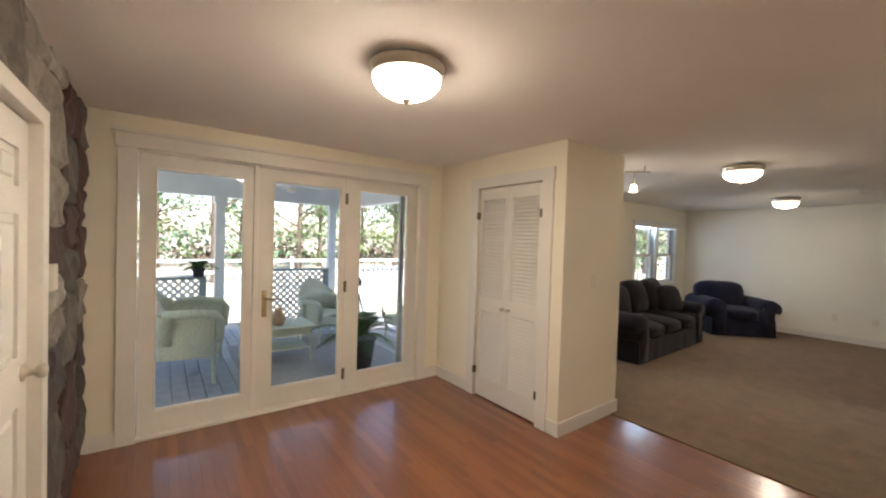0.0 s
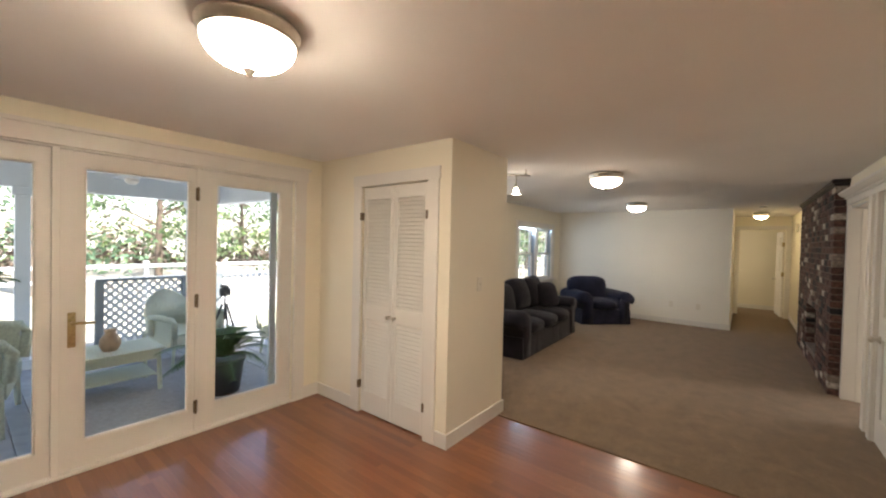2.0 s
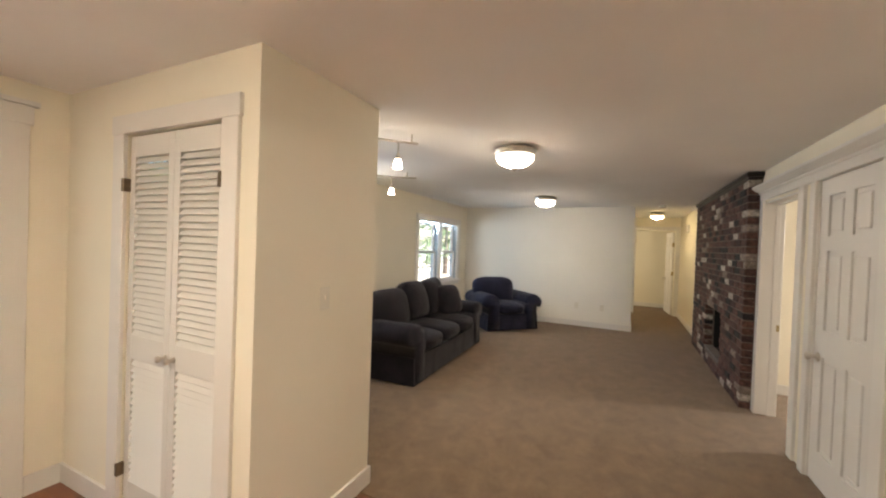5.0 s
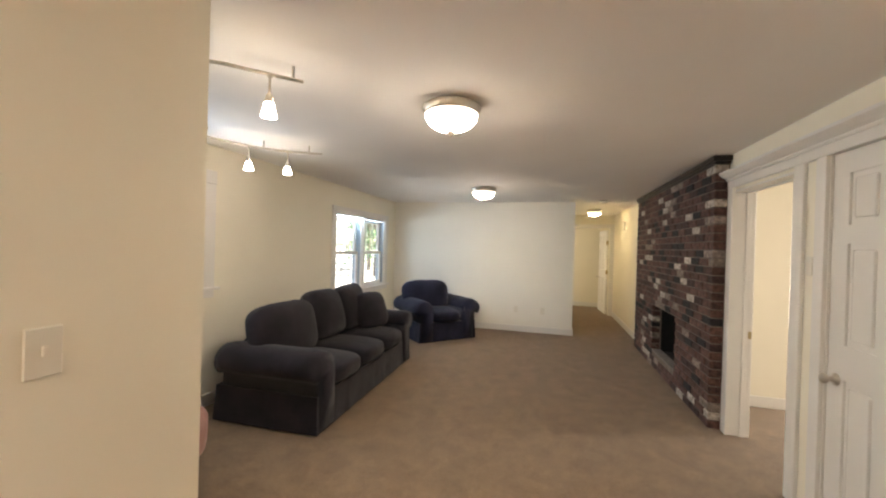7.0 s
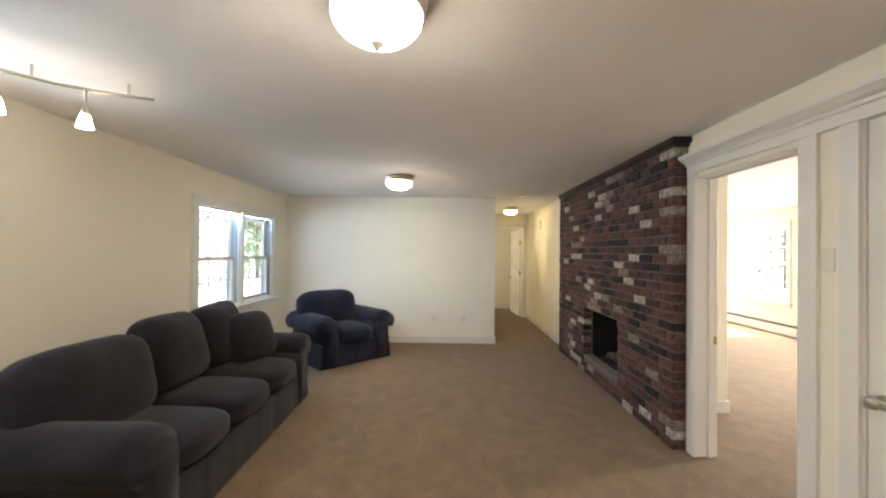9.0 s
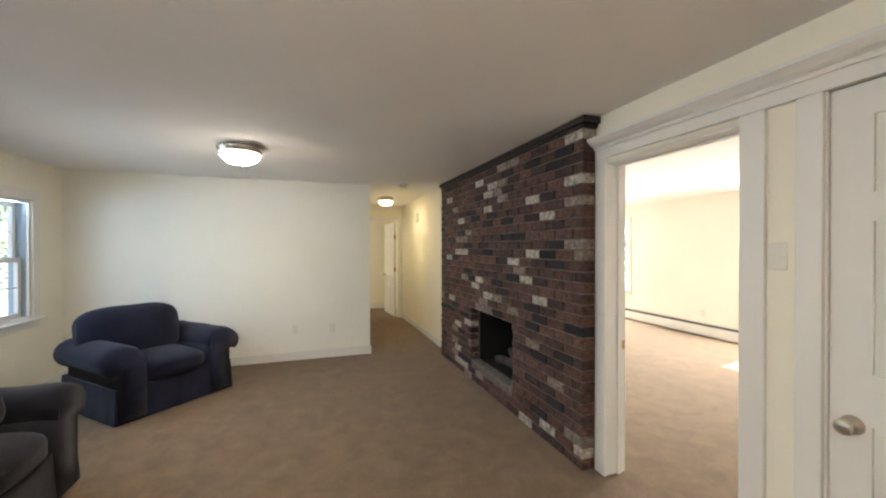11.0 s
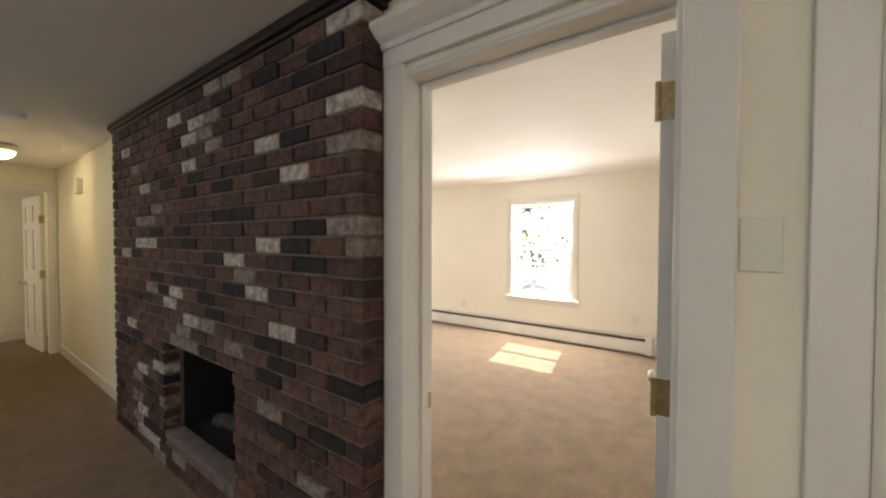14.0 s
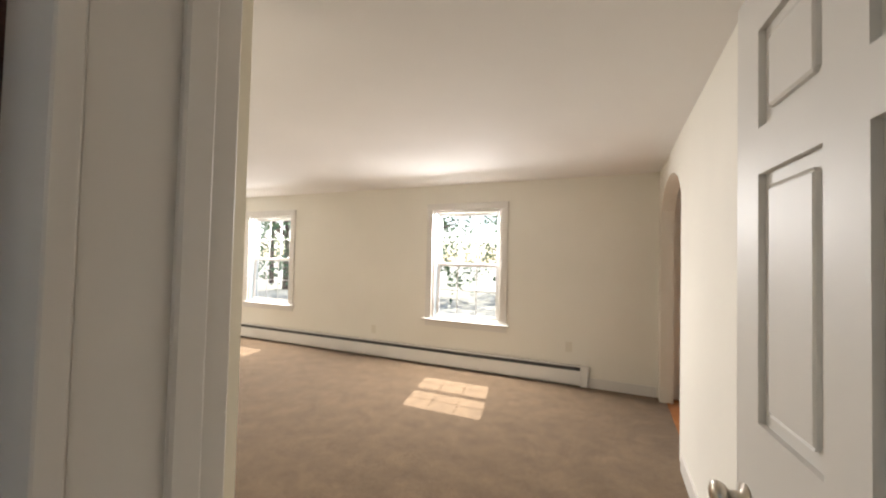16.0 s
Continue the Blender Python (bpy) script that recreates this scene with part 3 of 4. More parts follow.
# ---------------- windows ----------------
def double_hung(name, x0, x1, z0, z1, y, s, cols, label, casing=0.105, inner=0.0):
    """Sash window in a wall along x; s is +1 where outdoors lies towards +y."""
    d = tagged(new(name), label, "window", kind="structure")
    def bx(a0, a1, d0, d1, c0, c1):
        p, q = y + s * d0, y + s * d1
        return (a0, a1, min(p, q), max(p, q), c0, c1)
    part("window_frame", bm_of(bx(x0, x0 + 0.03, 0, 0.16, z0, z1), bx(x1 - 0.03, x1, 0, 0.16, z0, z1), bx(x0 + 0.03, x1 - 0.03, 0, 0.16, z1 - 0.03, z1), bx(x0 + 0.03, x1 - 0.03, 0, 0.16, z0, z0 + 0.025)), M_TRIM, d)
    for side in (x0 + 0.030, x1 - 0.034):
        part("jamb_track", bm_of(bx(side, side + 0.004, 0.02, 0.15, z0 + 0.025, z1 - 0.03)), M_BLIND, d, "grey-blue sash track")
    zm = (z0 + z1) / 2
    for (a, b, dep, nm) in ((z0 + 0.025, zm + 0.018, 0.055, "lower_sash"), (zm - 0.018, z1 - 0.03, 0.095, "upper_sash")):
        f = 0.04
        u0, u1 = x0 + 0.036, x1 - 0.036
        sash = part(nm, bm_of(bx(u0, u0 + f, dep, dep + 0.035, a, b), bx(u1 - f, u1, dep, dep + 0.035, a, b), bx(u0 + f, u1 - f, dep, dep + 0.035, a, a + f), bx(u0 + f, u1 - f, dep, dep + 0.035, b - f, b), bevel=0.002), M_TRIM, d)
        g0, g1 = u0 + f, u1 - f
        bars = [bx(g0 + (g1 - g0) * i / cols - 0.005, g0 + (g1 - g0) * i / cols + 0.005, dep + 0.012, dep + 0.022, a + f, b - f) for i in range(1, cols)]
        zc = (a + b) / 2
        for i in range(cols):
            bars.append(bx(g0 + (g1 - g0) * i / cols + 0.008, g0 + (g1 - g0) * (i + 1) / cols - 0.005, dep + 0.013, dep + 0.021, zc - 0.005, zc + 0.005))
        part("muntin", bm_of(*bars), M_TRIM, sash)
        p = part("pane", bm_of(bx(g0, g1, dep + 0.015, dep + 0.019, a + f, b - f)), M_GLASS, sash, "clear glass")
        p.visible_shadow = False
    return d


def window_casing(name, x0, x1, z0, z1, y, s, c, label):
    def bx(a0, a1, d0, d1, c0, c1):
        p, q = y - s * d0, y - s * d1
        return (a0, a1, min(p, q), max(p, q), c0, c1)
    board(name, [bx(x0 - c, x0, 0, 0.02, z0, z1), bx(x1, x1 + c, 0, 0.02, z0, z1), bx(x0 - c - 0.004, x1 + c + 0.004, 0, 0.023, z1, z1 + c), bx(x0 - c - 0.03, x1 + c + 0.03, -0.03, 0.06, z0 - 0.025, z0), bx(x0 - c, x1 + c, 0, 0.018, z0 - 0.095, z0 - 0.025)], label, 0.003)


double_hung("window_1", *W1, LY, 1, 3, "white double-hung window with muntins")
window_casing("trim_window_1", *W1, LY, 1, 0.12, "white painted window casing and stool")
mx = (W2[0] + W2[1]) / 2
double_hung("window_2", W2[0], mx - 0.03, W2[2], W2[3], LY, 1, 3, "white double-hung window with muntins")
double_hung("window_3", mx + 0.03, W2[1], W2[2], W2[3], LY, 1, 3, "white double-hung window with muntins")
board("trim_window_mullion", [(mx - 0.03, mx + 0.03, LY - 0.02, LY + 0.16, W2[2], W2[3])], "white mullion between twin windows", 0.002)
window_casing("trim_window_2", *W2, LY, 1, 0.10, "white painted twin window casing and stool")
for i, w in enumerate((WS1, WS2, (4.85, 5.75, 0.61, 2.03))):
    double_hung("window_%d" % (4 + i), *w, YS, -1, 3, "white double-hung window in the sun")
    window_casing("trim_window_%d" % (4 + i), *w, YS, -1, 0.085, "white painted window casing and stool")

# ---------------- fireplace ----------------
fire = tagged(new("wall_brick_fireplace"), "dark red brick fireplace wall with scattered whitewashed bricks", "fireplace", kind="structure")
BX0, BX1 = 7.322, 10.255
OX0, OX1, OZ0, OZ1 = 8.28, 9.207, 0.20, 0.80
FY = 0.035         # face of the brickwork
part("mortar", bm_of((BX0 + 0.018, OX0 - 0.006, SY + 0.001, FY - 0.011, 0, H - 0.05), (OX1 + 0.006, BX1 - 0.006, SY + 0.001, FY - 0.011, 0, H - 0.05), (OX0 - 0.006, OX1 + 0.006, SY + 0.001, FY - 0.011, 0, OZ0 - 0.006), (OX0 - 0.006, OX1 + 0.006, SY + 0.001, FY - 0.011, OZ1 + 0.006, H - 0.05)), M_MORTAR, fire)
part("cap", bm_of((BX0 - 0.035, BX1, SY + 0.001, FY + 0.028, H - 0.05, H - 0.004), (BX0 - 0.012, BX1, SY + 0.001, FY + 0.010, H - 0.072, H - 0.05), bevel=0.006), M_CAP, fire, "dark stained wooden cap strip")
part("firebox", bm_of((OX0 - 0.05, OX0 - 0.003, -0.50, SY - 0.001, OZ0, OZ1 + 0.02), (OX1 + 0.003, OX1 + 0.05, -0.50, SY - 0.001, OZ0, OZ1 + 0.02), (OX0 - 0.05, OX1 + 0.05, -0.55, -0.50, OZ0, OZ1 + 0.02), (OX0 - 0.05, OX1 + 0.05, -0.55, SY, OZ0 - 0.04, OZ0), (OX0 - 0.05, OX1 + 0.05, -0.55, SY, OZ1 + 0.02, OZ1 + 0.06)), M_BLACK, fire, "soot-blackened firebox")
part("hearth_ledge", bm_of((OX0 + 0.005, OX1 - 0.005, SY + 0.004, FY - 0.002, OZ0 - 0.004, OZ0 + 0.028), bevel=0.004), mat("grey_hearth_slab", (0.16, 0.14, 0.13), 0.8, var=0.25, scale=14, bump=0.3), fire, "worn grey hearth ledge")
for k, (p, q, r) in enumerate((((8.62, -0.30, 0.27), (9.05, -0.22, 0.26), 0.05), ((8.70, -0.24, 0.345), (9.0, -0.36, 0.35), 0.042))):
    bm = bmesh.new()
    tube(bm, [Vector(p).lerp(Vector(q), i / 5) + Vector((0, 0, 0.008 * math.sin(i * 2.1))) for i in range(6)], r, 10, 0.85)
    tagged(link("charred_log", bm, mat("charred_wood_%d" % k, (0.06, 0.05, 0.045), 0.95, var=0.4, scale=14, bump=0.6, bscale=30)), "charred split log on the firebox floor", "log", "logs in the firebox")
BRICKS = [(0.0, (0.098, 0.047, 0.036)), (0.15, (0.068, 0.034, 0.027)), (0.30, (0.115, 0.058, 0.044)), (0.42, (0.045, 0.023, 0.021)), (0.52, (0.015, 0.013, 0.014)),
          (0.64, (0.084, 0.041, 0.032)), (0.78, (0.21, 0.165, 0.135)), (0.85, (0.098, 0.050, 0.039)), (0.915, (0.42, 0.37, 0.32)), (0.968, (0.24, 0.19, 0.165))]
M_BRICK = piece_mat("old_brick", BRICKS, 0.85, 0.7, 0.8, 90, nscale=24)
M_BRICK_I = piece_mat("old_brick_joined", BRICKS, 0.85, 0.7, 0.8, 90, True, nscale=24)


def brick_mesh(w, d, h, seed):
    bm = bmesh.new()
    vs = bm_box(bm, 0, w, -d, 0, 0, h)
    bmesh.ops.bevel(bm, geom=bm.edges[:], offset=0.0045, segments=1, affect="EDGES")
    for v in bm.verts:
        v.co += Vector([noise.noise(v.co * 30 + Vector((seed, k * 9.1, 0))) * 0.003 for k in range(3)])
    me = bpy.data.meshes.new("brick")
    bmesh.ops.recalc_face_normals(bm, faces=bm.faces)
    bm.to_mesh(me)
    bm.free()
    return me


rng = random.Random(5)
NC = 31
CH = (H - 0.075) / NC
PITCH = 0.2085
meshes = {}
rows_near, rest = [], []
for r in range(NC):
    z = r * CH
    cuts = [BX0]
    nx = BX0 + (PITCH if r % 2 == 0 else PITCH / 2)
    while nx < BX1 - 0.03:
        cuts.append(nx)
        nx += PITCH
    cuts.append(BX1)
    for a, b in zip(cuts, cuts[1:]):
        segs = [(a, b)]
        if z + CH > OZ0 + 0.01 and z < OZ1 - 0.01:
            segs = []
            if a < OX0:
                segs.append((a, min(b, OX0)))
            if b > OX1:
                segs.append((max(a, OX1), b))
        for p, q in segs:
            if q - p > 0.02:
                (rows_near if p < 9.05 else rest).append((p, q, z))
rows_near.sort()
count = 0
joined = bmesh.new()
for p, q, z in rows_near + rest:
    w = round(q - p - 0.011, 3)
    key = (w, rng.randrange(3))
    if key not in meshes:
        meshes[key] = brick_mesh(w, 0.10, CH - 0.0115, rng.random() * 50)
    dy = rng.uniform(-0.002, 0.003)
    if count < 300:
        ob = new("brick", meshes[key])
        ob.parent = fire
        ob.location = (p + 0.0055, FY + dy, z + 0.006)
        if not ob.data.materials:
            ob.data.materials.append(M_BRICK)
    else:
        n0 = len(joined.verts)
        joined.from_mesh(meshes[key])
        joined.verts.ensure_lookup_table()
        for v in joined.verts[n0:]:
            v.co += Vector((p + 0.0055, FY + dy, z + 0.006))
    count += 1
far = part("brickwork", joined, M_BRICK_I, fire, "dark red bricks with pale ones")
far["kind"] = "stuff"

# ---------------- fieldstone wall ----------------
stone_wall = tagged(new("wall_fieldstone"), "rough fieldstone wall in grey, tan and maroon", "wall", kind="structure")
M_STONE = piece_mat("fieldstone", [(0.0, (0.10, 0.085, 0.075)), (0.2, (0.06, 0.05, 0.046)), (0.38, (0.24, 0.215, 0.185)), (0.54, (0.078, 0.045, 0.040)), (0.70, (0.15, 0.13, 0.115)), (0.88, (0.36, 0.335, 0.295))], 0.8, 0.4, 0.9, 30, nscale=7)
rs = random.Random(11)
y = 1.76
while y < DY - 0.02:
    wcol = min(rs.uniform(0.24, 0.46), DY - y)
    z = 0.0 if y > 2.83 else 2.02
    if 1.7 < y <= 2.83 or y > 2.83:
        y0 = y if y > 2.83 or y + wcol < 2.95 else y
        while z < H - 0.03:
            hh = min(rs.uniform(0.16, 0.46), H - z)
            if H - z - hh < 0.08:
                hh = H - z
            yy0 = max(y0, 2.95) if z < 2.01 else y0
            wc = y + wcol - yy0
            if wc > 0.05:
                bm = bmesh.new()
                bmesh.ops.create_cube(bm, size=1.0)
                bmesh.ops.subdivide_edges(bm, edges=bm.edges[:], cuts=4, use_grid_fill=True)
                sd = rs.random() * 90
                for v in bm.verts:
                    c = v.co * 2
                    q = (abs(c.x) ** 6 + abs(c.y) ** 6 + abs(c.z) ** 6) ** (1 / 6)
                    c = c * (max(abs(c.x), abs(c.y), abs(c.z)) / q)
                    nn = noise.noise_vector(v.co * 2.6 + Vector((sd, 0, 0)))
                    v.co = Vector((c.x * 0.05 + nn.x * 0.03, c.y * wc / 2 * 1.0 + nn.y * 0.022, c.z * hh / 2 + nn.z * 0.03))
                o = part("stone", bm, M_STONE, stone_wall)
                o.location = (SX - 0.045, yy0 + wc / 2, z + hh / 2)
            z += hh
    y += wcol
tagged(link("switch_plate", bm_of((SX - 0.02, SX + 0.022, 3.14, 3.21, 1.25, 1.37), bevel=0.003), M_PLATE), "pale switch plate on the fieldstone wall", "switch plate")

# ---------------- ceiling lamps ----------------
def ceiling_lamp(x, y, r, label, glow=M_BOWL):
    d = thing("ceiling_light", label, "ceiling light", pose(x, y, H), "flush bowl ceiling lights")
    part("pan", revolve(bmesh.new(), [(0, -0.002), (r * 0.80, -0.002), (r * 0.84, -0.008), (r * 0.97, -0.014), (r * 1.01, -0.022), (r * 1.01, -0.030), (r * 0.98, -0.042), (r * 0.965, -0.054), (r * 0.93, -0.064), (0, -0.064)], 40), M_NICKEL, d, "brushed nickel pan", True)
    n = 9
    zr = -0.060
    prof = [(r * 0.92 * math.cos(a * math.pi / 2 / n), zr - r * 0.58 * math.sin(a * math.pi / 2 / n)) for a in range(n + 1)]
    part("bowl", revolve(bmesh.new(), prof, 36), glow, d, "lit frosted glass bowl", True)
    zb = zr - r * 0.58
    part("finial", revolve(bmesh.new(), [(0.0, zb + 0.006), (0.026, zb + 0.004), (0.024, zb - 0.008), (0.011, zb - 0.016), (0.012, zb - 0.024), (0, zb - 0.032)], 16), M_NICKEL, d, "nickel finial", True)
    return d


ceiling_lamp(2.10, 2.277, 0.178, "nickel flush ceiling light with a lit glass bowl", M_BOWL_DINING)
ceiling_lamp(5.751, 1.989, 0.175, "nickel flush ceiling light with a lit glass bowl")
ceiling_lamp(8.907, 2.312, 0.175, "nickel flush ceiling light with a lit glass bowl")
ceiling_lamp(11.85, 0.52, 0.14, "small flush hall light with a lit glass bowl", M_BOWL_HALL)

# track light
track = thing("track_light", "curved nickel track light with small lit spots", "track light")
ctrl = [(5.156, 2.59), (5.007, 2.74), (4.867, 2.91), (4.83, 3.28), (4.979, 3.65), (5.221, 3.88), (5.519, 3.98), (5.845, 3.95), (6.171, 3.81), (6.385, 3.6), (6.506, 3.36)]
ZT = H - 0.065
pts = []
for i in range(len(ctrl) - 1):
    p0, p1, p2, p3 = [Vector((*ctrl[max(0, min(len(ctrl) - 1, i + k))], ZT)) for k in (-1, 0, 1, 2)]
    for j in range(6):
        t = j / 6
        pts.append(0.5 * ((2 * p1) + (p2 - p0) * t + (2 * p0 - 5 * p1 + 4 * p2 - p3) * t * t + (3 * p1 - p0 - 3 * p2 + p3) * t ** 3))
pts.append(Vector((*ctrl[-1], ZT)))
part("rail", tube(bmesh.new(), pts, 0.009, 8), M_NICKEL, track, "bent nickel rail", True)
part("canopy", revolve(bmesh.new(), [(0, 0), (0.065, 0), (0.065, -0.018), (0.03, -0.026), (0.012, -0.034), (0.012, -0.06), (0, -0.065)], 24, (5.798, 3.960, H - 0.001)), M_NICKEL, track, "round ceiling canopy", True)
for x, y in ((5.122, 2.625), (6.245, 3.755), (6.459, 3.46), (4.834, 3.13)):
    part("standoff", tube(bmesh.new(), [(x, y, ZT), (x, y, H - 0.001)], 0.006, 8), M_NICKEL, track)
for x, y in ((5.05, 2.697), (6.152, 3.82), (6.375, 3.615)):
    h = part("spot_head", revolve(bmesh.new(), [(0, 0.0), (0.012, 0.0), (0.012, -0.014), (0.006, -0.016), (0.006, -0.085), (0.016, -0.10), (0.020, -0.135), (0.0, -0.135)], 16, (x, y, ZT)), M_NICKEL, track, "", True)
    part("shade", revolve(bmesh.new(), [(0.0, -0.136), (0.021, -0.136), (0.026, -0.16), (0.032, -0.185), (0.036, -0.20), (0.0, -0.195)], 18, (x, y, ZT)), M_BULB, h, "lit glass spot shade", True)

# ---------------- sofa and armchair ----------------
def arm_mesh(depth, height, w, side, seed):
    """A rolled arm along local y, front at 0. side +1: rolls outwards to +x."""
    prof = [(0.0, 0.03), (w - 0.05, 0.03), (w - 0.05, height - 0.20)]
    cx, cz, rr = w * 0.62, height - 0.125, 0.150
    for k in range(13):
        a = radians(-42 + k * 22)
        prof.append((cx + rr * 1.05 * math.cos(a), cz + rr * 0.92 * math.sin(a)))
    prof.append((0.0, height - 0.14))
    bm = bmesh.new()
    rings = []
    n = 12
    for i in range(n + 1):
        y = depth * i / n
        s = 1.0 if 0 < i < n else 0.94
        ring = []
        for (x, z) in prof:
            q = Vector((w / 2 + (x - w / 2) * s, y, max(0.03, height / 2 + (z - height / 2) * (s if z > 0.1 else 1))))
            nz = noise.noise(q * 5 + Vector((seed, 0, 0))) * 0.012
            ring.append(bm.verts.new((side * (q.x + nz), q.y, q.z + nz * 0.5)))
        rings.append(ring)
    m = len(prof)
    for a, b in zip(rings, rings[1:]):
        for i in range(m):
            bm.faces.new((a[i], a[(i + 1) % m], b[(i + 1) % m], b[i]))
    bm.faces.new(rings[0])
    bm.faces.new(rings[-1][::-1])
    return bm


def skirt_mesh(w, d, h, inset=0.0):
    bm = bmesh.new()
    pts2 = []
    for (x0, y0, x1, y1) in ((0, 0, w, 0), (w, 0, w, d), (w, d, 0, d), (0, d, 0, 0)):
        n = max(6, int(math.hypot(x1 - x0, y1 - y0) / 0.07))
        for i in range(n):
            t = i / n
            pts2.append((x0 + (x1 - x0) * t, y0 + (y1 - y0) * t))
    rings = []
    for k, z in enumerate((0.012, 0.12, h)):
        ring = []
        for x, y in pts2:
            wv = noise.noise(Vector((x * 9, y * 9, 3.1))) * 0.012 * (1 - z / h)
            fl = 0.015 * (1 - z / h)
            sx = -fl if x < 0.01 else (fl if x > w - 0.01 else 0)
            sy = -fl if y < 0.01 else (fl if y > d - 0.01 else 0)
            ring.append(bm.verts.new((x + sx + wv * (1 if x < 0.01 or x > w - 0.01 else 0), y + sy + wv * (1 if y < 0.01 or y > d - 0.01 else 0), z)))
        rings.append(ring)
    m = len(pts2)
    for a, b in zip(rings, rings[1:]):
        for i in range(m):
            bm.faces.new((a[i], a[(i + 1) % m], b[(i + 1) % m], b[i]))
    bm.faces.new(rings[-1])
    bm.faces.new(rings[0][::-1])
    return bm


def seating(name, label, category, m, w, d, seats, material, arm_w=0.27, back_h=0.74, lean=14, spill=0.20, rise=0.05):
    s = thing(name, label, category, m)
    part("skirt", skirt_mesh(w - 0.06, d - 0.04, 0.30), material, s, "gathered floor-length skirt").location = (0.03, 0.02, 0)
    a = part("arm", arm_mesh(d - 0.06, 0.64, arm_w, -1, 1.0), material, s, "rolled arm", True)
    a.location = (arm_w, 0.0, 0)
    b = part("arm", arm_mesh(d - 0.06, 0.64, arm_w, 1, 7.0), material, s, "rolled arm", True)
    b.location = (w - arm_w, 0.0, 0)
    bm = cushion_bm(w - 0.30, 0.24, back_h - 0.14, 0.05, 8)
    o = part("backrest", bm, material, s, "", True)
    o.location = (w / 2, d - 0.15, (back_h - 0.14) / 2 + 0.10)
    inner = w - 2 * arm_w + 0.02
    cw = inner / seats
    for i in range(seats):
        o = part("seat_cushion", cushion_bm(cw - 0.008, d - 0.27, 0.185, 0.22, 10, seed=i * 3.3), material, s, "plump seat cushion", True)
        o.matrix_basis = pose(arm_w - 0.01 + cw * (i + 0.5), (d - 0.27) / 2 - 0.02, 0.385, 1.5, 0, 0)
        o = part("back_cushion", cushion_bm(cw + (spill if i == 0 else 0.03), 0.52, 0.23, 0.45, 12, seed=i * 5.1 + 2), material, s, "slouching loose back cushion", True)
        o.matrix_basis = pose(arm_w - 0.01 + cw * (i + 0.5) - (spill * 0.45 if i == 0 else 0), d - 0.35, 0.69 + rise - 0.05 * (i == 0) * (seats > 1), 90 - lean - 4 * (i % 2), (0, 3, -4)[i % 3], (-3, 2, 4)[i % 3])
    return s


sofa = seating("sofa", "dark plum-grey slipcovered three-seat sofa with rolled arms", "sofa", pose(6.085, 3.07, 0.008, 0, 0, 1.5), 2.22, 0.98, 3, M_SOFA)
tp = link("throw_pillow", cushion_bm(0.44, 0.44, 0.15, 0.6, 10, seed=8), M_SOFA, True)
tp.matrix_basis = pose(7.86, 3.50, 0.70, 66, 0, -22)
tagged(tp, "dark square throw pillow leaning on the sofa", "pillow")
ang = math.degrees(math.atan2(-0.69, 0.70))
seating("armchair", "dark navy slipcovered armchair with rolled arms", "armchair", pose(9.025, 3.265, 0.008, 0, 0, ang), 1.07, 0.97, 1, M_CHAIR, arm_w=0.26, back_h=0.72, lean=10, spill=0.26, rise=-0.03)

# recliner by the closet
rec = thing("recliner", "rosy brown leather recliner with dark wooden arms", "armchair", pose(5.02, 3.66, 0.008, 0, 0, 45))
o = part("seat", cushion_bm(0.58, 0.74, 0.22, 0.3, 10, seed=4), M_LEATHER, rec, "", True); o.location = (0.02, -0.10, 0.36)
o = part("backrest", cushion_bm(0.42, 0.72, 0.18, 0.35, 10, seed=5), M_LEATHER, rec, "", True); o.matrix_basis = pose(0.08, 0.28, 0.74, 76, 0, 0)
part("base", revolve(bmesh.new(), [(0, 0), (0.27, 0), (0.28, 0.02), (0.26, 0.04), (0.06, 0.06), (0.05, 0.27), (0, 0.27)], 28), M_DARKWOOD, rec, "round dark swivel base", True)
for sx in (-0.33, 0.33):
    part("armrest", tube(bmesh.new(), [(sx, 0.28, 0.30), (sx, 0.30, 0.52), (sx, 0.20, 0.60), (sx, 0.0, 0.615), (sx, -0.22, 0.60), (sx, -0.31, 0.54), (sx, -0.33, 0.45), (sx, -0.28, 0.30), (sx * 0.8, -0.24, 0.27)], 0.032, 12), M_DARKWOOD, rec, "curved dark wooden armrest", True)

# ---------------- small wall things ----------------
def plate(name, box, label, cat):
    d = thing(name, label, cat)
    part("plate", bm_of(box, bevel=0.003), M_PLATE, d)
    return d


def outlet_x(xf, y, z, s, lab="ivory outlet plate on the cream wall"):
    d = plate("outlet", (min(xf, xf + s * 0.006), max(xf, xf + s * 0.006), y - 0.036, y + 0.036, z - 0.058, z + 0.058), lab, "outlet")
    for dz in (-0.022, 0.022):
        part("socket", bm_of((min(xf + s * 0.006, xf + s * 0.009), max(xf + s * 0.006, xf + s * 0.009), y - 0.016, y + 0.016, z + dz - 0.014, z + dz + 0.014), bevel=0.001), M_PLATE, d)


def outlet_y(x, yf, z, s, lab="ivory outlet plate on the cream wall"):
    d = plate("outlet", (x - 0.036, x + 0.036, min(yf, yf + s * 0.006), max(yf, yf + s * 0.006), z - 0.058, z + 0.058), lab, "outlet")
    for dz in (-0.022, 0.022):
        part("socket", bm_of((x - 0.016, x + 0.016, min(yf + s * 0.006, yf + s * 0.009), max(yf + s * 0.006, yf + s * 0.009), z + dz - 0.014, z + dz + 0.014), bevel=0.001), M_PLATE, d)


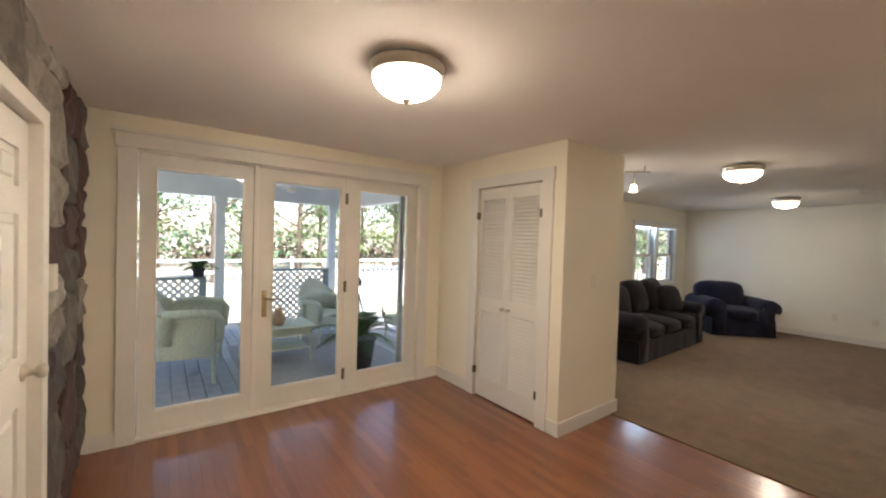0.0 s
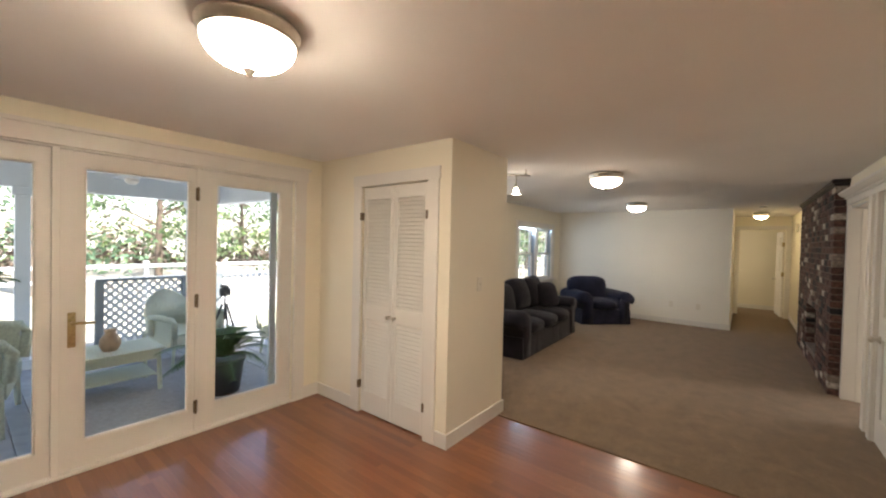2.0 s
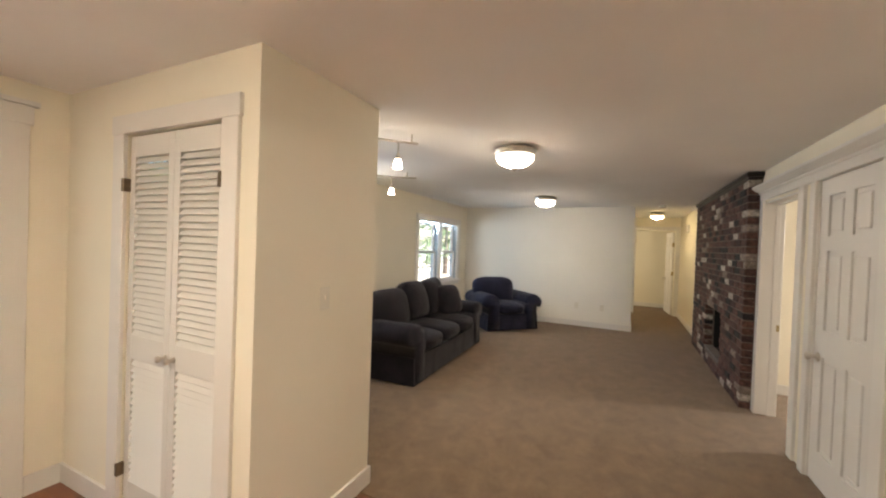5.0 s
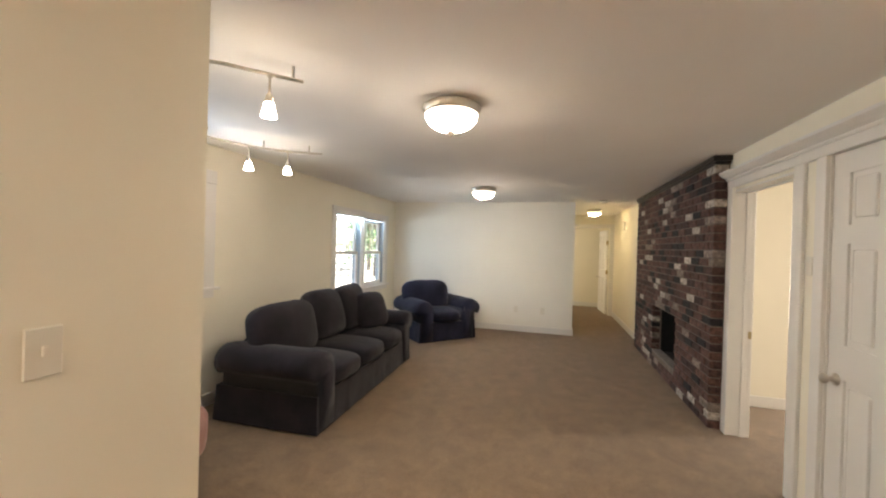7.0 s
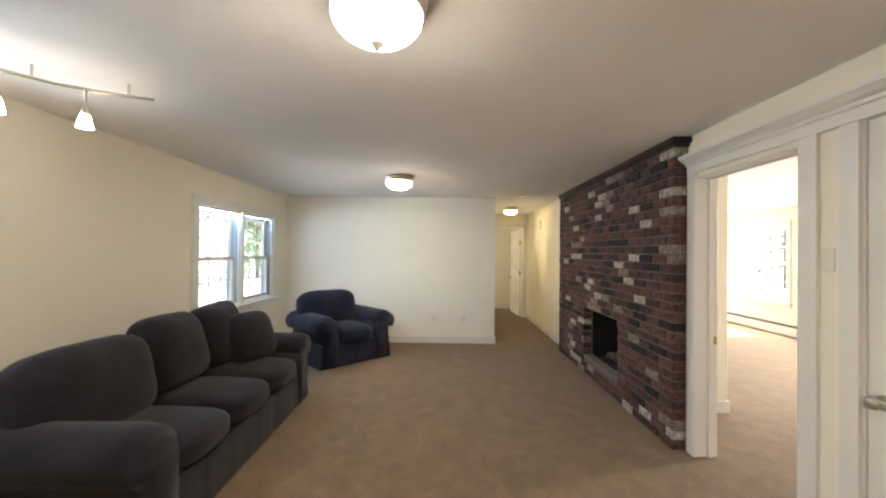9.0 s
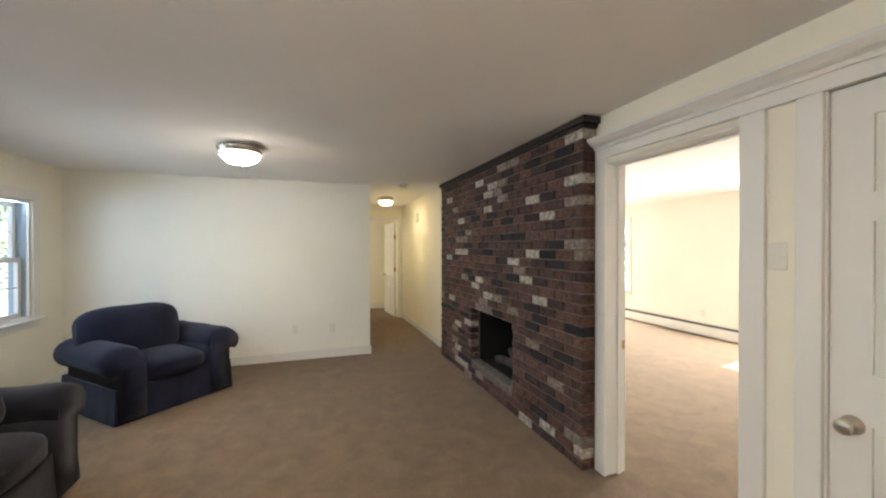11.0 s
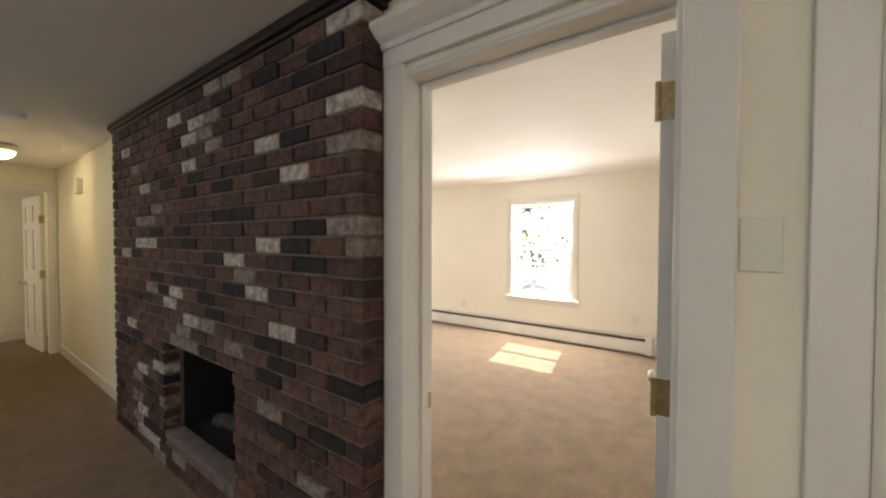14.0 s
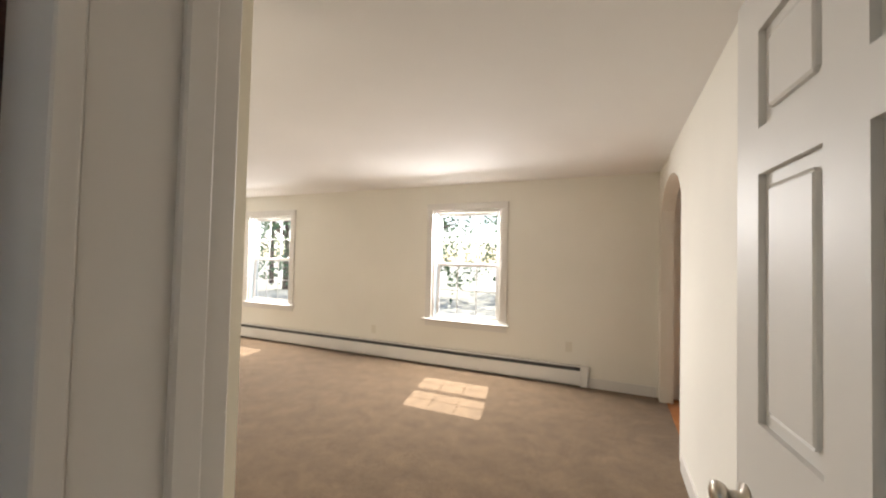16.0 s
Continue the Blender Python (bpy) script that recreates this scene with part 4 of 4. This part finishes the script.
outlet_x(10.61, 1.942, 0.41, -1)
outlet_x(10.61, 1.472, 0.40, -1, "white painted-over outlet plate on the cream wall")
outlet_y(9.88, YS, 0.38, 1)
outlet_y(7.25, YS, 0.43, 1)
sw = plate("light_switch", (4.11, 4.185, CY - 0.006, CY, 1.17, 1.29), "cream light switch plate on the closet end", "light switch")
part("toggle", bm_of((4.142, 4.152, CY - 0.014, CY - 0.006, 1.22, 1.245), bevel=0.002), M_PLATE, sw)
plate("blank_plate", (6.238, 6.309, SY, SY + 0.007, 1.400, 1.512), "blank painted wall plate between two door casings", "wall plate")
ch = plate("door_chime", (11.85, 11.97, SY, SY + 0.05, 1.95, 2.11), "white door chime box high on the hall wall", "door chime")
sd = thing("smoke_detector", "white round smoke detector on the ceiling", "smoke detector", pose(10.43, 0.53, H))
part("body", revolve(bmesh.new(), [(0, 0), (0.06, 0), (0.06, -0.02), (0.045, -0.034), (0, -0.036)], 24), M_TRIM, sd, "", True)

# baseboard heater
rad = thing("baseboard_heater", "long white enamelled baseboard heater under the windows", "baseboard heater")
part("back", bm_of((7.12, 13.1, YS, YS + 0.012, 0.02, 0.235)), M_FIN, rad)
part("front_cover", bm_of((7.12, 13.1, YS + 0.050, YS + 0.058, 0.035, 0.185), bevel=0.002), M_RAD, rad)
part("top_cover", bm_of((7.12, 13.1, YS + 0.012, YS + 0.048, 0.222, 0.235), bevel=0.002), M_RAD, rad)
part("fins", bm_of((7.14, 13.08, YS + 0.014, YS + 0.046, 0.06, 0.16)), M_FIN, rad, "dark finned pipe")
part("end_cap", bm_of((7.04, 7.12, YS, YS + 0.064, 0.015, 0.24), bevel=0.006), M_RAD, rad)

# ---------------- porch ----------------
DZ = -0.10
porch = tagged(new("porch_floor"), "grey-blue painted porch deck boards", "porch floor", kind="structure")
bx0 = -1.6
me0 = None
while bx0 < 7.4:
    if me0 is None:
        bm = bm_of((0, 0.138, 4.51, 8.1, DZ - 0.03, DZ), bevel=0.004)
        first = part("deck_board", bm, M_DECK, porch)
        me0 = first.data
        o = first
    else:
        o = new("deck_board", me0)
        o.parent = porch
    o.location = (bx0, 0, 0)
    bx0 += 0.144
structure("porch_ceiling", bm_of((-1.6, 4.3, 4.51, 8.2, 2.50, 2.58)), M_PORCH, "pale blue-grey porch ceiling", "ceiling")
structure("porch_beam", bm_of((-1.6, 4.3, 7.62, 7.80, 2.12, 2.5), (4.12, 4.3, 4.51, 7.62, 2.12, 2.5), bevel=0.006), M_PORCH, "pale blue-grey porch beam", "beam")
for cx in (3.75, 1.93, -0.9):
    c = thing("porch_column", "square pale blue-grey porch column", "column", pose(cx, 7.71, DZ), "porch columns")
    part("shaft", bm_of((-0.065, 0.065, -0.065, 0.065, 0.12, 2.12), bevel=0.006), M_PORCH, c)
    part("plinth", bm_of((-0.09, 0.09, -0.09, 0.09, 0, 0.12), bevel=0.006), M_PORCH, c)
    part("capital", bm_of((-0.09, 0.09, -0.09, 0.09, 2.12, 2.22), bevel=0.006), M_PORCH, c)


def lattice_panel(x0, x1, y, label, material, zt=0.92):
    d = thing("lattice_railing", label, "railing", group="porch railings")
    part("top_rail", bm_of((x0, x1, y - 0.05, y + 0.05, zt - 0.04, zt), bevel=0.005), material, d)
    part("bottom_rail", bm_of((x0, x1, y - 0.03, y + 0.03, DZ + 0.08, DZ + 0.13), bevel=0.004), material, d)
    for x in (x0 + 0.04, x1 - 0.04):
        part("post", bm_of((x - 0.045, x + 0.045, y - 0.045, y + 0.045, DZ, zt - 0.04), bevel=0.004), material, d)
    bm = bmesh.new()
    za, zb = DZ + 0.13, zt - 0.04
    hgt = zb - za
    for sgn, yy in ((1, y - 0.006), (-1, y + 0.006)):
        x = x0 - hgt
        while x < x1 + hgt:
            xa, xb_, z0, z1 = x, x + sgn * hgt, za, zb
            pa, pb = Vector((xa, yy, z0)), Vector((xb_, yy, z1))
            t0, t1 = 0.0, 1.0
            for lo, hi in ((x0 + 0.08, x1 - 0.08),):
                dx = pb.x - pa.x
                ta, tb = sorted(((lo - pa.x) / dx, (hi - pa.x) / dx))
                t0, t1 = max(t0, ta), min(t1, tb)
            if t1 - t0 > 0.03:
                a, b = pa.lerp(pb, t0), pa.lerp(pb, t1)
                n = Vector((-(b - a).z, 0, (b - a).x)).normalized() * 0.018
                q = [bm.verts.new(v) for v in (a + n, b + n, b - n, a - n)]
                q2 = [bm.verts.new(v + Vector((0, 0.006, 0))) for v in (a + n, b + n, b - n, a - n)]
                bm.faces.new(q)
                bm.faces.new(q2[::-1])
                for i in range(4):
                    bm.faces.new((q[i], q[(i + 1) % 4], q2[(i + 1) % 4], q2[i]))
            x += 0.11
    l = part("lattice", bm, M_PORCH, d, "pale diagonal lattice")
    return d


lattice_panel(-1.5, 1.75, 7.71, "slate grey porch railing with diagonal lattice", M_RAIL, 0.86)
lattice_panel(2.60, 3.70, 7.71, "pale porch railing with diagonal lattice", M_RAIL, 0.96)
lattice_panel(4.2, 7.3, 7.95, "long deck railing with diagonal lattice", M_RAIL, 0.96)
rug = tagged(link("porch_rug", bm_of((1.95, 3.85, 4.85, 6.95, DZ, DZ + 0.008), bevel=0.002), M_RUG), "grey woven outdoor rug on the porch deck", "rug")


def wicker_chair(m, label):
    c = thing("wicker_chair", label, "chair", m, "wicker porch chairs")
    part("seat", bm_of((-0.31, 0.31, -0.30, 0.30, 0.34, 0.40), bevel=0.02, seg=2), M_WICKER, c)
    bm = bmesh.new()
    n = 14
    rings = []
    for i in range(n + 1):
        a = math.pi * i / n
        x, y = 0.36 * math.cos(a), 0.30 * math.sin(a) * 1.1
        top = 0.60 + 0.32 * math.sin(a) ** 2
        rings.append([bm.verts.new((x, y, 0.36)), bm.verts.new((x * 1.08, y * 1.12, top)), bm.verts.new((x * 1.18, y * 1.2, top - 0.03)), bm.verts.new((x * 1.06, y * 1.08, 0.36))])
    for a, b in zip(rings, rings[1:]):
        for k in range(4):
            bm.faces.new((a[k], a[(k + 1) % 4], b[(k + 1) % 4], b[k]))
    bm.faces.new(rings[0])
    bm.faces.new(rings[-1][::-1])
    part("backrest", bm, M_WICKER, c, "rounded woven back", True)
    for sx in (-1, 1):
        part("arm", tube(bmesh.new(), [(sx * 0.38, 0.06, 0.61), (sx * 0.38, -0.15, 0.615), (sx * 0.37, -0.30, 0.60), (sx * 0.35, -0.34, 0.54), (sx * 0.34, -0.32, 0.36)], 0.035, 10), M_WICKER, c, "", True)
        part("side_panel", bm_of((sx * 0.36 - 0.012, sx * 0.36 + 0.012, -0.30, 0.10, 0.24, 0.60), bevel=0.005), M_WICKER, c)
        for sy in (-0.28, 0.26):
            part("leg", tube(bmesh.new(), [(sx * 0.31, sy, 0.36), (sx * 0.34, sy * 1.05, 0.0)], 0.022, 8, 0.8), M_WICKER, c)
    part("apron", bm_of((-0.31, 0.31, -0.315, -0.295, 0.24, 0.36), bevel=0.004), M_WICKER, c)
    return c


wicker_chair(pose(1.36, 5.95, DZ, 0, 0, 80) @ Matrix.Scale(1.28, 4), "pale green wicker armchair with floral cushions")
wicker_chair(pose(3.35, 6.85, DZ + 0.008, 0, 0, 20), "pale green wicker armchair behind the coffee table")
wicker_chair(pose(4.55, 6.05, DZ, 0, 0, -75), "pale green wicker armchair with a dark cushion")
for (px, py, pz, rx, rz, cm, lab) in ((1.10, 6.05, 0.62, 65, 80, M_CLOTH, "floral red and cream cushion on the wicker chair"), (4.62, 6.05, 0.48, 65, -75, M_POT, "dark cushion on the wicker chair")):
    q = link("cushion", cushion_bm(0.42, 0.40, 0.14, 0.5, 8, seed=px), cm, True)
    q.matrix_basis = pose(px, py, pz, rx, 0, rz)
    tagged(q, lab, "cushion")
table = thing("wicker_table", "pale green wicker coffee table on the porch", "table", pose(2.42, 6.02, DZ + 0.008))
part("tabletop", bm_of((-0.42, 0.42, -0.30, 0.30, 0.43, 0.46), bevel=0.01, seg=2), M_WICKER, table)
part("shelf", bm_of((-0.36, 0.36, -0.25, 0.25, 0.16, 0.18), bevel=0.006), M_WICKER, table)
part("apron", bm_of((-0.38, 0.38, -0.27, -0.25, 0.34, 0.43)), M_WICKER, table)
part("apron", bm_of((-0.38, 0.38, 0.25, 0.27, 0.34, 0.43)), M_WICKER, table)
for sx in (-0.37, 0.37):
    for sy in (-0.25, 0.25):
        part("leg", tube(bmesh.new(), [(sx, sy, 0.43), (sx * 1.04, sy * 1.04, 0)], 0.022, 8), M_WICKER, table)
vase = thing("vase", "tan pottery vase on the wicker table", "vase", pose(2.42, 5.95, DZ + 0.468))
part("body", revolve(bmesh.new(), [(0, 0), (0.06, 0), (0.09, 0.06), (0.085, 0.12), (0.045, 0.18), (0.055, 0.22), (0.04, 0.21), (0, 0.2)], 20), mat("tan_pottery", (0.36, 0.24, 0.15), 0.5, var=0.2, scale=18), vase, "", True)


def frond_plant(name, m, fronds, length, pot_r, pot_h, label):
    p = thing(name, label, "potted plant", m)
    part("pot", revolve(bmesh.new(), [(0, 0), (pot_r * 0.75, 0), (pot_r, pot_h), (pot_r * 1.06, pot_h), (pot_r * 1.06, pot_h - 0.03), (pot_r * 0.9, pot_h - 0.03), (0, pot_h - 0.03)], 24), M_POT, p, "dark plastic pot", True)
    rr = random.Random(3)
    for k in range(fronds):
        bm = bmesh.new()
        a = 2 * math.pi * k / fronds + rr.uniform(-0.3, 0.3)
        el = rr.uniform(0.35, 1.25)
        L = length * rr.uniform(0.75, 1.1)
        spine = []
        for i in range(13):
            t = i / 12
            rad_ = L * t * math.cos(el) + 0.02
            z = pot_h + L * t * math.sin(el) - 0.55 * L * t * t
            spine.append(Vector((rad_ * math.cos(a), rad_ * math.sin(a), z)))
        tube(bm, spine, 0.006, 5, 0.4)
        side = Vector((-math.sin(a), math.cos(a), 0))
        for i in range(1, 12):
            for j in (0.0, 0.5):
                c = spine[i].lerp(spine[min(i + 1, 12)], j)
                ll = 0.15 * math.sin(math.pi * (0.12 + 0.85 * i / 12)) * L / 0.6
                dirv = (spine[i] - spine[i - 1]).normalized()
                for sg in (-1, 1):
                    tip = c + side * sg * ll + dirv * ll * 0.55 + Vector((0, 0, -0.02))
                    w = dirv * 0.008
                    bm.faces.new([bm.verts.new(c - w), bm.verts.new(c + w), bm.verts.new(tip)])
        part("frond", bm, M_LEAF, p)
    return p


frond_plant("sago_palm", pose(3.22, 5.20, DZ), 26, 0.74, 0.21, 0.38, "green sago palm in a dark pot on the porch")
frond_plant("railing_plant", pose(1.65, 7.70, 0.86), 22, 0.30, 0.09, 0.14, "leafy green plant in a pot on the railing")
trip = thing("tripod", "black camera tripod standing on the porch", "tripod", pose(3.80, 6.6, DZ))
for k in range(3):
    a = 2 * math.pi * k / 3 + 0.4
    part("leg", tube(bmesh.new(), [(0.03 * math.cos(a), 0.03 * math.sin(a), 0.72), (0.30 * math.cos(a), 0.30 * math.sin(a), 0.0)], 0.016, 8, 0.7), M_POT, trip)
part("column", tube(bmesh.new(), [(0, 0, 0.5), (0, 0, 0.86)], 0.014, 8), M_POT, trip)
part("head", bm_of((-0.06, 0.06, -0.05, 0.05, 0.84, 0.95), (-0.03, 0.03, -0.06, 0.10, 0.95, 0.99), bevel=0.01), M_POT, trip)
part("pan_handle", tube(bmesh.new(), [(0, -0.04, 0.90), (-0.22, -0.10, 0.72)], 0.01, 8), M_POT, trip)

fan = thing("porch_fan", "pale ceiling fan under the porch roof", "ceiling fan", pose(2.80, 6.9, 2.5))
part("rod", tube(bmesh.new(), [(0, 0, 0), (0, 0, -0.12)], 0.014, 8), M_PORCH, fan)
part("motor", revolve(bmesh.new(), [(0, -0.11), (0.07, -0.12), (0.10, -0.16), (0.09, -0.20), (0.05, -0.22), (0, -0.22)], 24), M_PORCH, fan, "", True)
part("light_bowl", revolve(bmesh.new(), [(0, -0.21), (0.075, -0.22), (0.07, -0.26), (0.04, -0.285), (0, -0.29)], 20), M_TRIM, fan, "unlit white glass bowl", True)
for k in range(5):
    bl = bm_of((0.09, 0.60, -0.06, 0.06, -0.172, -0.164), bevel=0.003)
    bmesh.ops.rotate(bl, cent=(0, 0, 0), matrix=Euler((0, 0, radians(72 * k + 20))).to_matrix(), verts=bl.verts)
    part("blade", bl, M_PORCH, fan)

# ---------------- trees ----------------
def tree_kind(seed, height, spread, leaf_rgb):
    rt = random.Random(seed)
    t = thing("tree", "leafy green yard tree in full sun", "tree", None, "yard trees")
    bm = bmesh.new()
    tube(bm, [(0, 0, 0), (0.05, 0.02, height * 0.3), (-0.04, 0.05, height * 0.6), (0.02, 0, height * 0.92)], 0.17, 9, 0.3)
    tips = []
    for k in range(12):
        z = height * rt.uniform(0.22, 0.8)
        a = rt.uniform(0, 6.28)
        L = spread * rt.uniform(0.5, 0.95) * (1.15 - z / height)
        e = Vector((L * math.cos(a), L * math.sin(a), z + L * 0.45))
        tube(bm, [(0, 0, z), Vector((0, 0, z)).lerp(e, 0.5) + Vector((0, 0, 0.1)), e], 0.06, 6, 0.35)
        tips.append(e)
    part("trunk", bm, M_BARK, t, "grey-brown trunk and limbs")
    m = mat("leaves_%d" % seed, leaf_rgb, 0.55, var=0.45, scale=1.2)
    bm = bmesh.new()
    clumps = tips + [Vector((rt.gauss(0, spread * 0.42), rt.gauss(0, spread * 0.42), height * rt.uniform(0.10, 1.0))) for _ in range(46)]
    for c in clumps:
        rad_ = rt.uniform(0.35, 0.8) * spread / 2.4
        for _ in range(34):
            p = c + Vector((rt.gauss(0, rad_ * 0.55), rt.gauss(0, rad_ * 0.55), rt.gauss(0, rad_ * 0.4)))
            s = rt.uniform(0.07, 0.17)
            r = Euler((rt.uniform(-1, 1), rt.uniform(-1, 1), rt.uniform(0, 6.28))).to_matrix()
            bm.faces.new([bm.verts.new(p + r @ Vector(q)) for q in ((-s, 0, 0), (0, -s * 0.55, 0.02), (s * 1.1, 0, 0), (0, s * 0.55, 0.02))])
    part("crown", bm, m, t, "loose crown of small leaves")
    return t


kinds = [tree_kind(1, 8.5, 3.2, (0.10, 0.18, 0.08)), tree_kind(2, 7.0, 2.8, (0.14, 0.21, 0.08)), tree_kind(3, 10.0, 3.6, (0.08, 0.16, 0.09))]
spots = [(-6, 21), (-1.5, 24), (3, 19), (7.5, 23), (12, 20), (17, 25), (22, 21), (5.5, 29), (28, 27), (14.5, 30), (35, 24), (-3, 31), (1, 28), (10, 27), (42, 30), (20, 33), (15, 15), (20, 17.5), (26, 12), (31, 15), (37, 18), (29, 20), (45, 22)]
south = [(10.6, -15), (14.8, -16), (12.4, -22), (19.5, -15), (23.6, -16), (7, -18), (28, -19), (21.5, -21), (17, -20)]
for i, (x, y) in enumerate(spots + south):
    k = kinds[i % 3]
    m = pose(x, y, -0.5, 0, 0, (i * 77) % 360)
    if i < 3:
        k.matrix_basis = m
    else:
        copy_thing(k, m)
# low hedge of shrubs in front of the trees
rt = random.Random(21)
bm = bmesh.new()
for _ in range(9000):
    x, y = rt.uniform(-20, 45), rt.gauss(33, 1.2)
    z = -0.5 + abs(rt.gauss(0, 1.2)) * (0.7 + 0.5 * math.sin(x * 0.9))
    s = rt.uniform(0.12, 0.28)
    r = Euler((rt.uniform(-1.2, 1.2), rt.uniform(-1.2, 1.2), rt.uniform(0, 6.28))).to_matrix()
    p = Vector((x, y, z))
    bm.faces.new([bm.verts.new(p + r @ Vector(q)) for q in ((-s, 0, 0), (0, -s * 0.6, 0), (s, 0, 0), (0, s * 0.6, 0))])
tagged(link("shrubs", bm, kinds[0].children[1].data.materials[0]), "dense green shrubs at the edge of the yard", "shrubs", kind="stuff")
fence = thing("yard_fence", "low pale rail fence across the yard", "fence")
for k in range(24):
    part("post", bm_of((-14 + k * 2.4, -13.9 + k * 2.4, 15.95, 16.05, -0.5, 0.75), bevel=0.01), M_PORCH, fence)
for z in (0.2, 0.6):
    part("rail", bm_of((-14, 41.3, 15.91, 15.95, z - 0.05, z + 0.05)), M_PORCH, fence)

# ---------------- hardwood floor strips ----------------
hard = tagged(new("floor_hardwood"), "glossy reddish-orange oak strip floor", "floor", kind="structure")
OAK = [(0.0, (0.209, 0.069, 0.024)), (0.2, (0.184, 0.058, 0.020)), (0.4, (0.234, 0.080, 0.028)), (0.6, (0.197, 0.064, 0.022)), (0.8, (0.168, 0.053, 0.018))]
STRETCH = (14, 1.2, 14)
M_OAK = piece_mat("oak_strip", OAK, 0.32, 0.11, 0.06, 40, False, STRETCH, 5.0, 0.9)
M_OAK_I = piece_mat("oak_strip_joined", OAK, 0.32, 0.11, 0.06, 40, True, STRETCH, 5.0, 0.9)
PW = 0.0572
rp = random.Random(9)
near, rest = [], []
x = 4.49
while x > -0.7:
    y = DY - rp.uniform(0.2, 1.1)
    top = DY
    while top > SY:
        y = max(SY, y)
        (near if (x > 0.8 and top > 0.9) else rest).append((x - PW, x, y, top))
        top = y
        y = top - rp.uniform(0.6, 1.5)
    x -= PW
joined = bmesh.new()
for k, (x0, x1, y0, y1) in enumerate(near + rest):
    w, l = x1 - x0, y1 - y0
    if k < 300:
        bm = bm_of((0, w - 0.0004, 0, l - 0.0004, -0.02, 0.0), bevel=0.0004)
        o = part("floor_strip", bm, M_OAK, hard)
        o.location = (x0, y0, 0)
    else:
        v = [joined.verts.new(p) for p in ((x0, y0, 0), (x1 - 0.0004, y0, 0), (x1 - 0.0004, y1 - 0.0004, 0), (x0, y1 - 0.0004, 0))]
        joined.faces.new(v)
o = part("floor_strips", joined, M_OAK_I, hard, "glossy oak strips")
o["kind"] = "stuff"
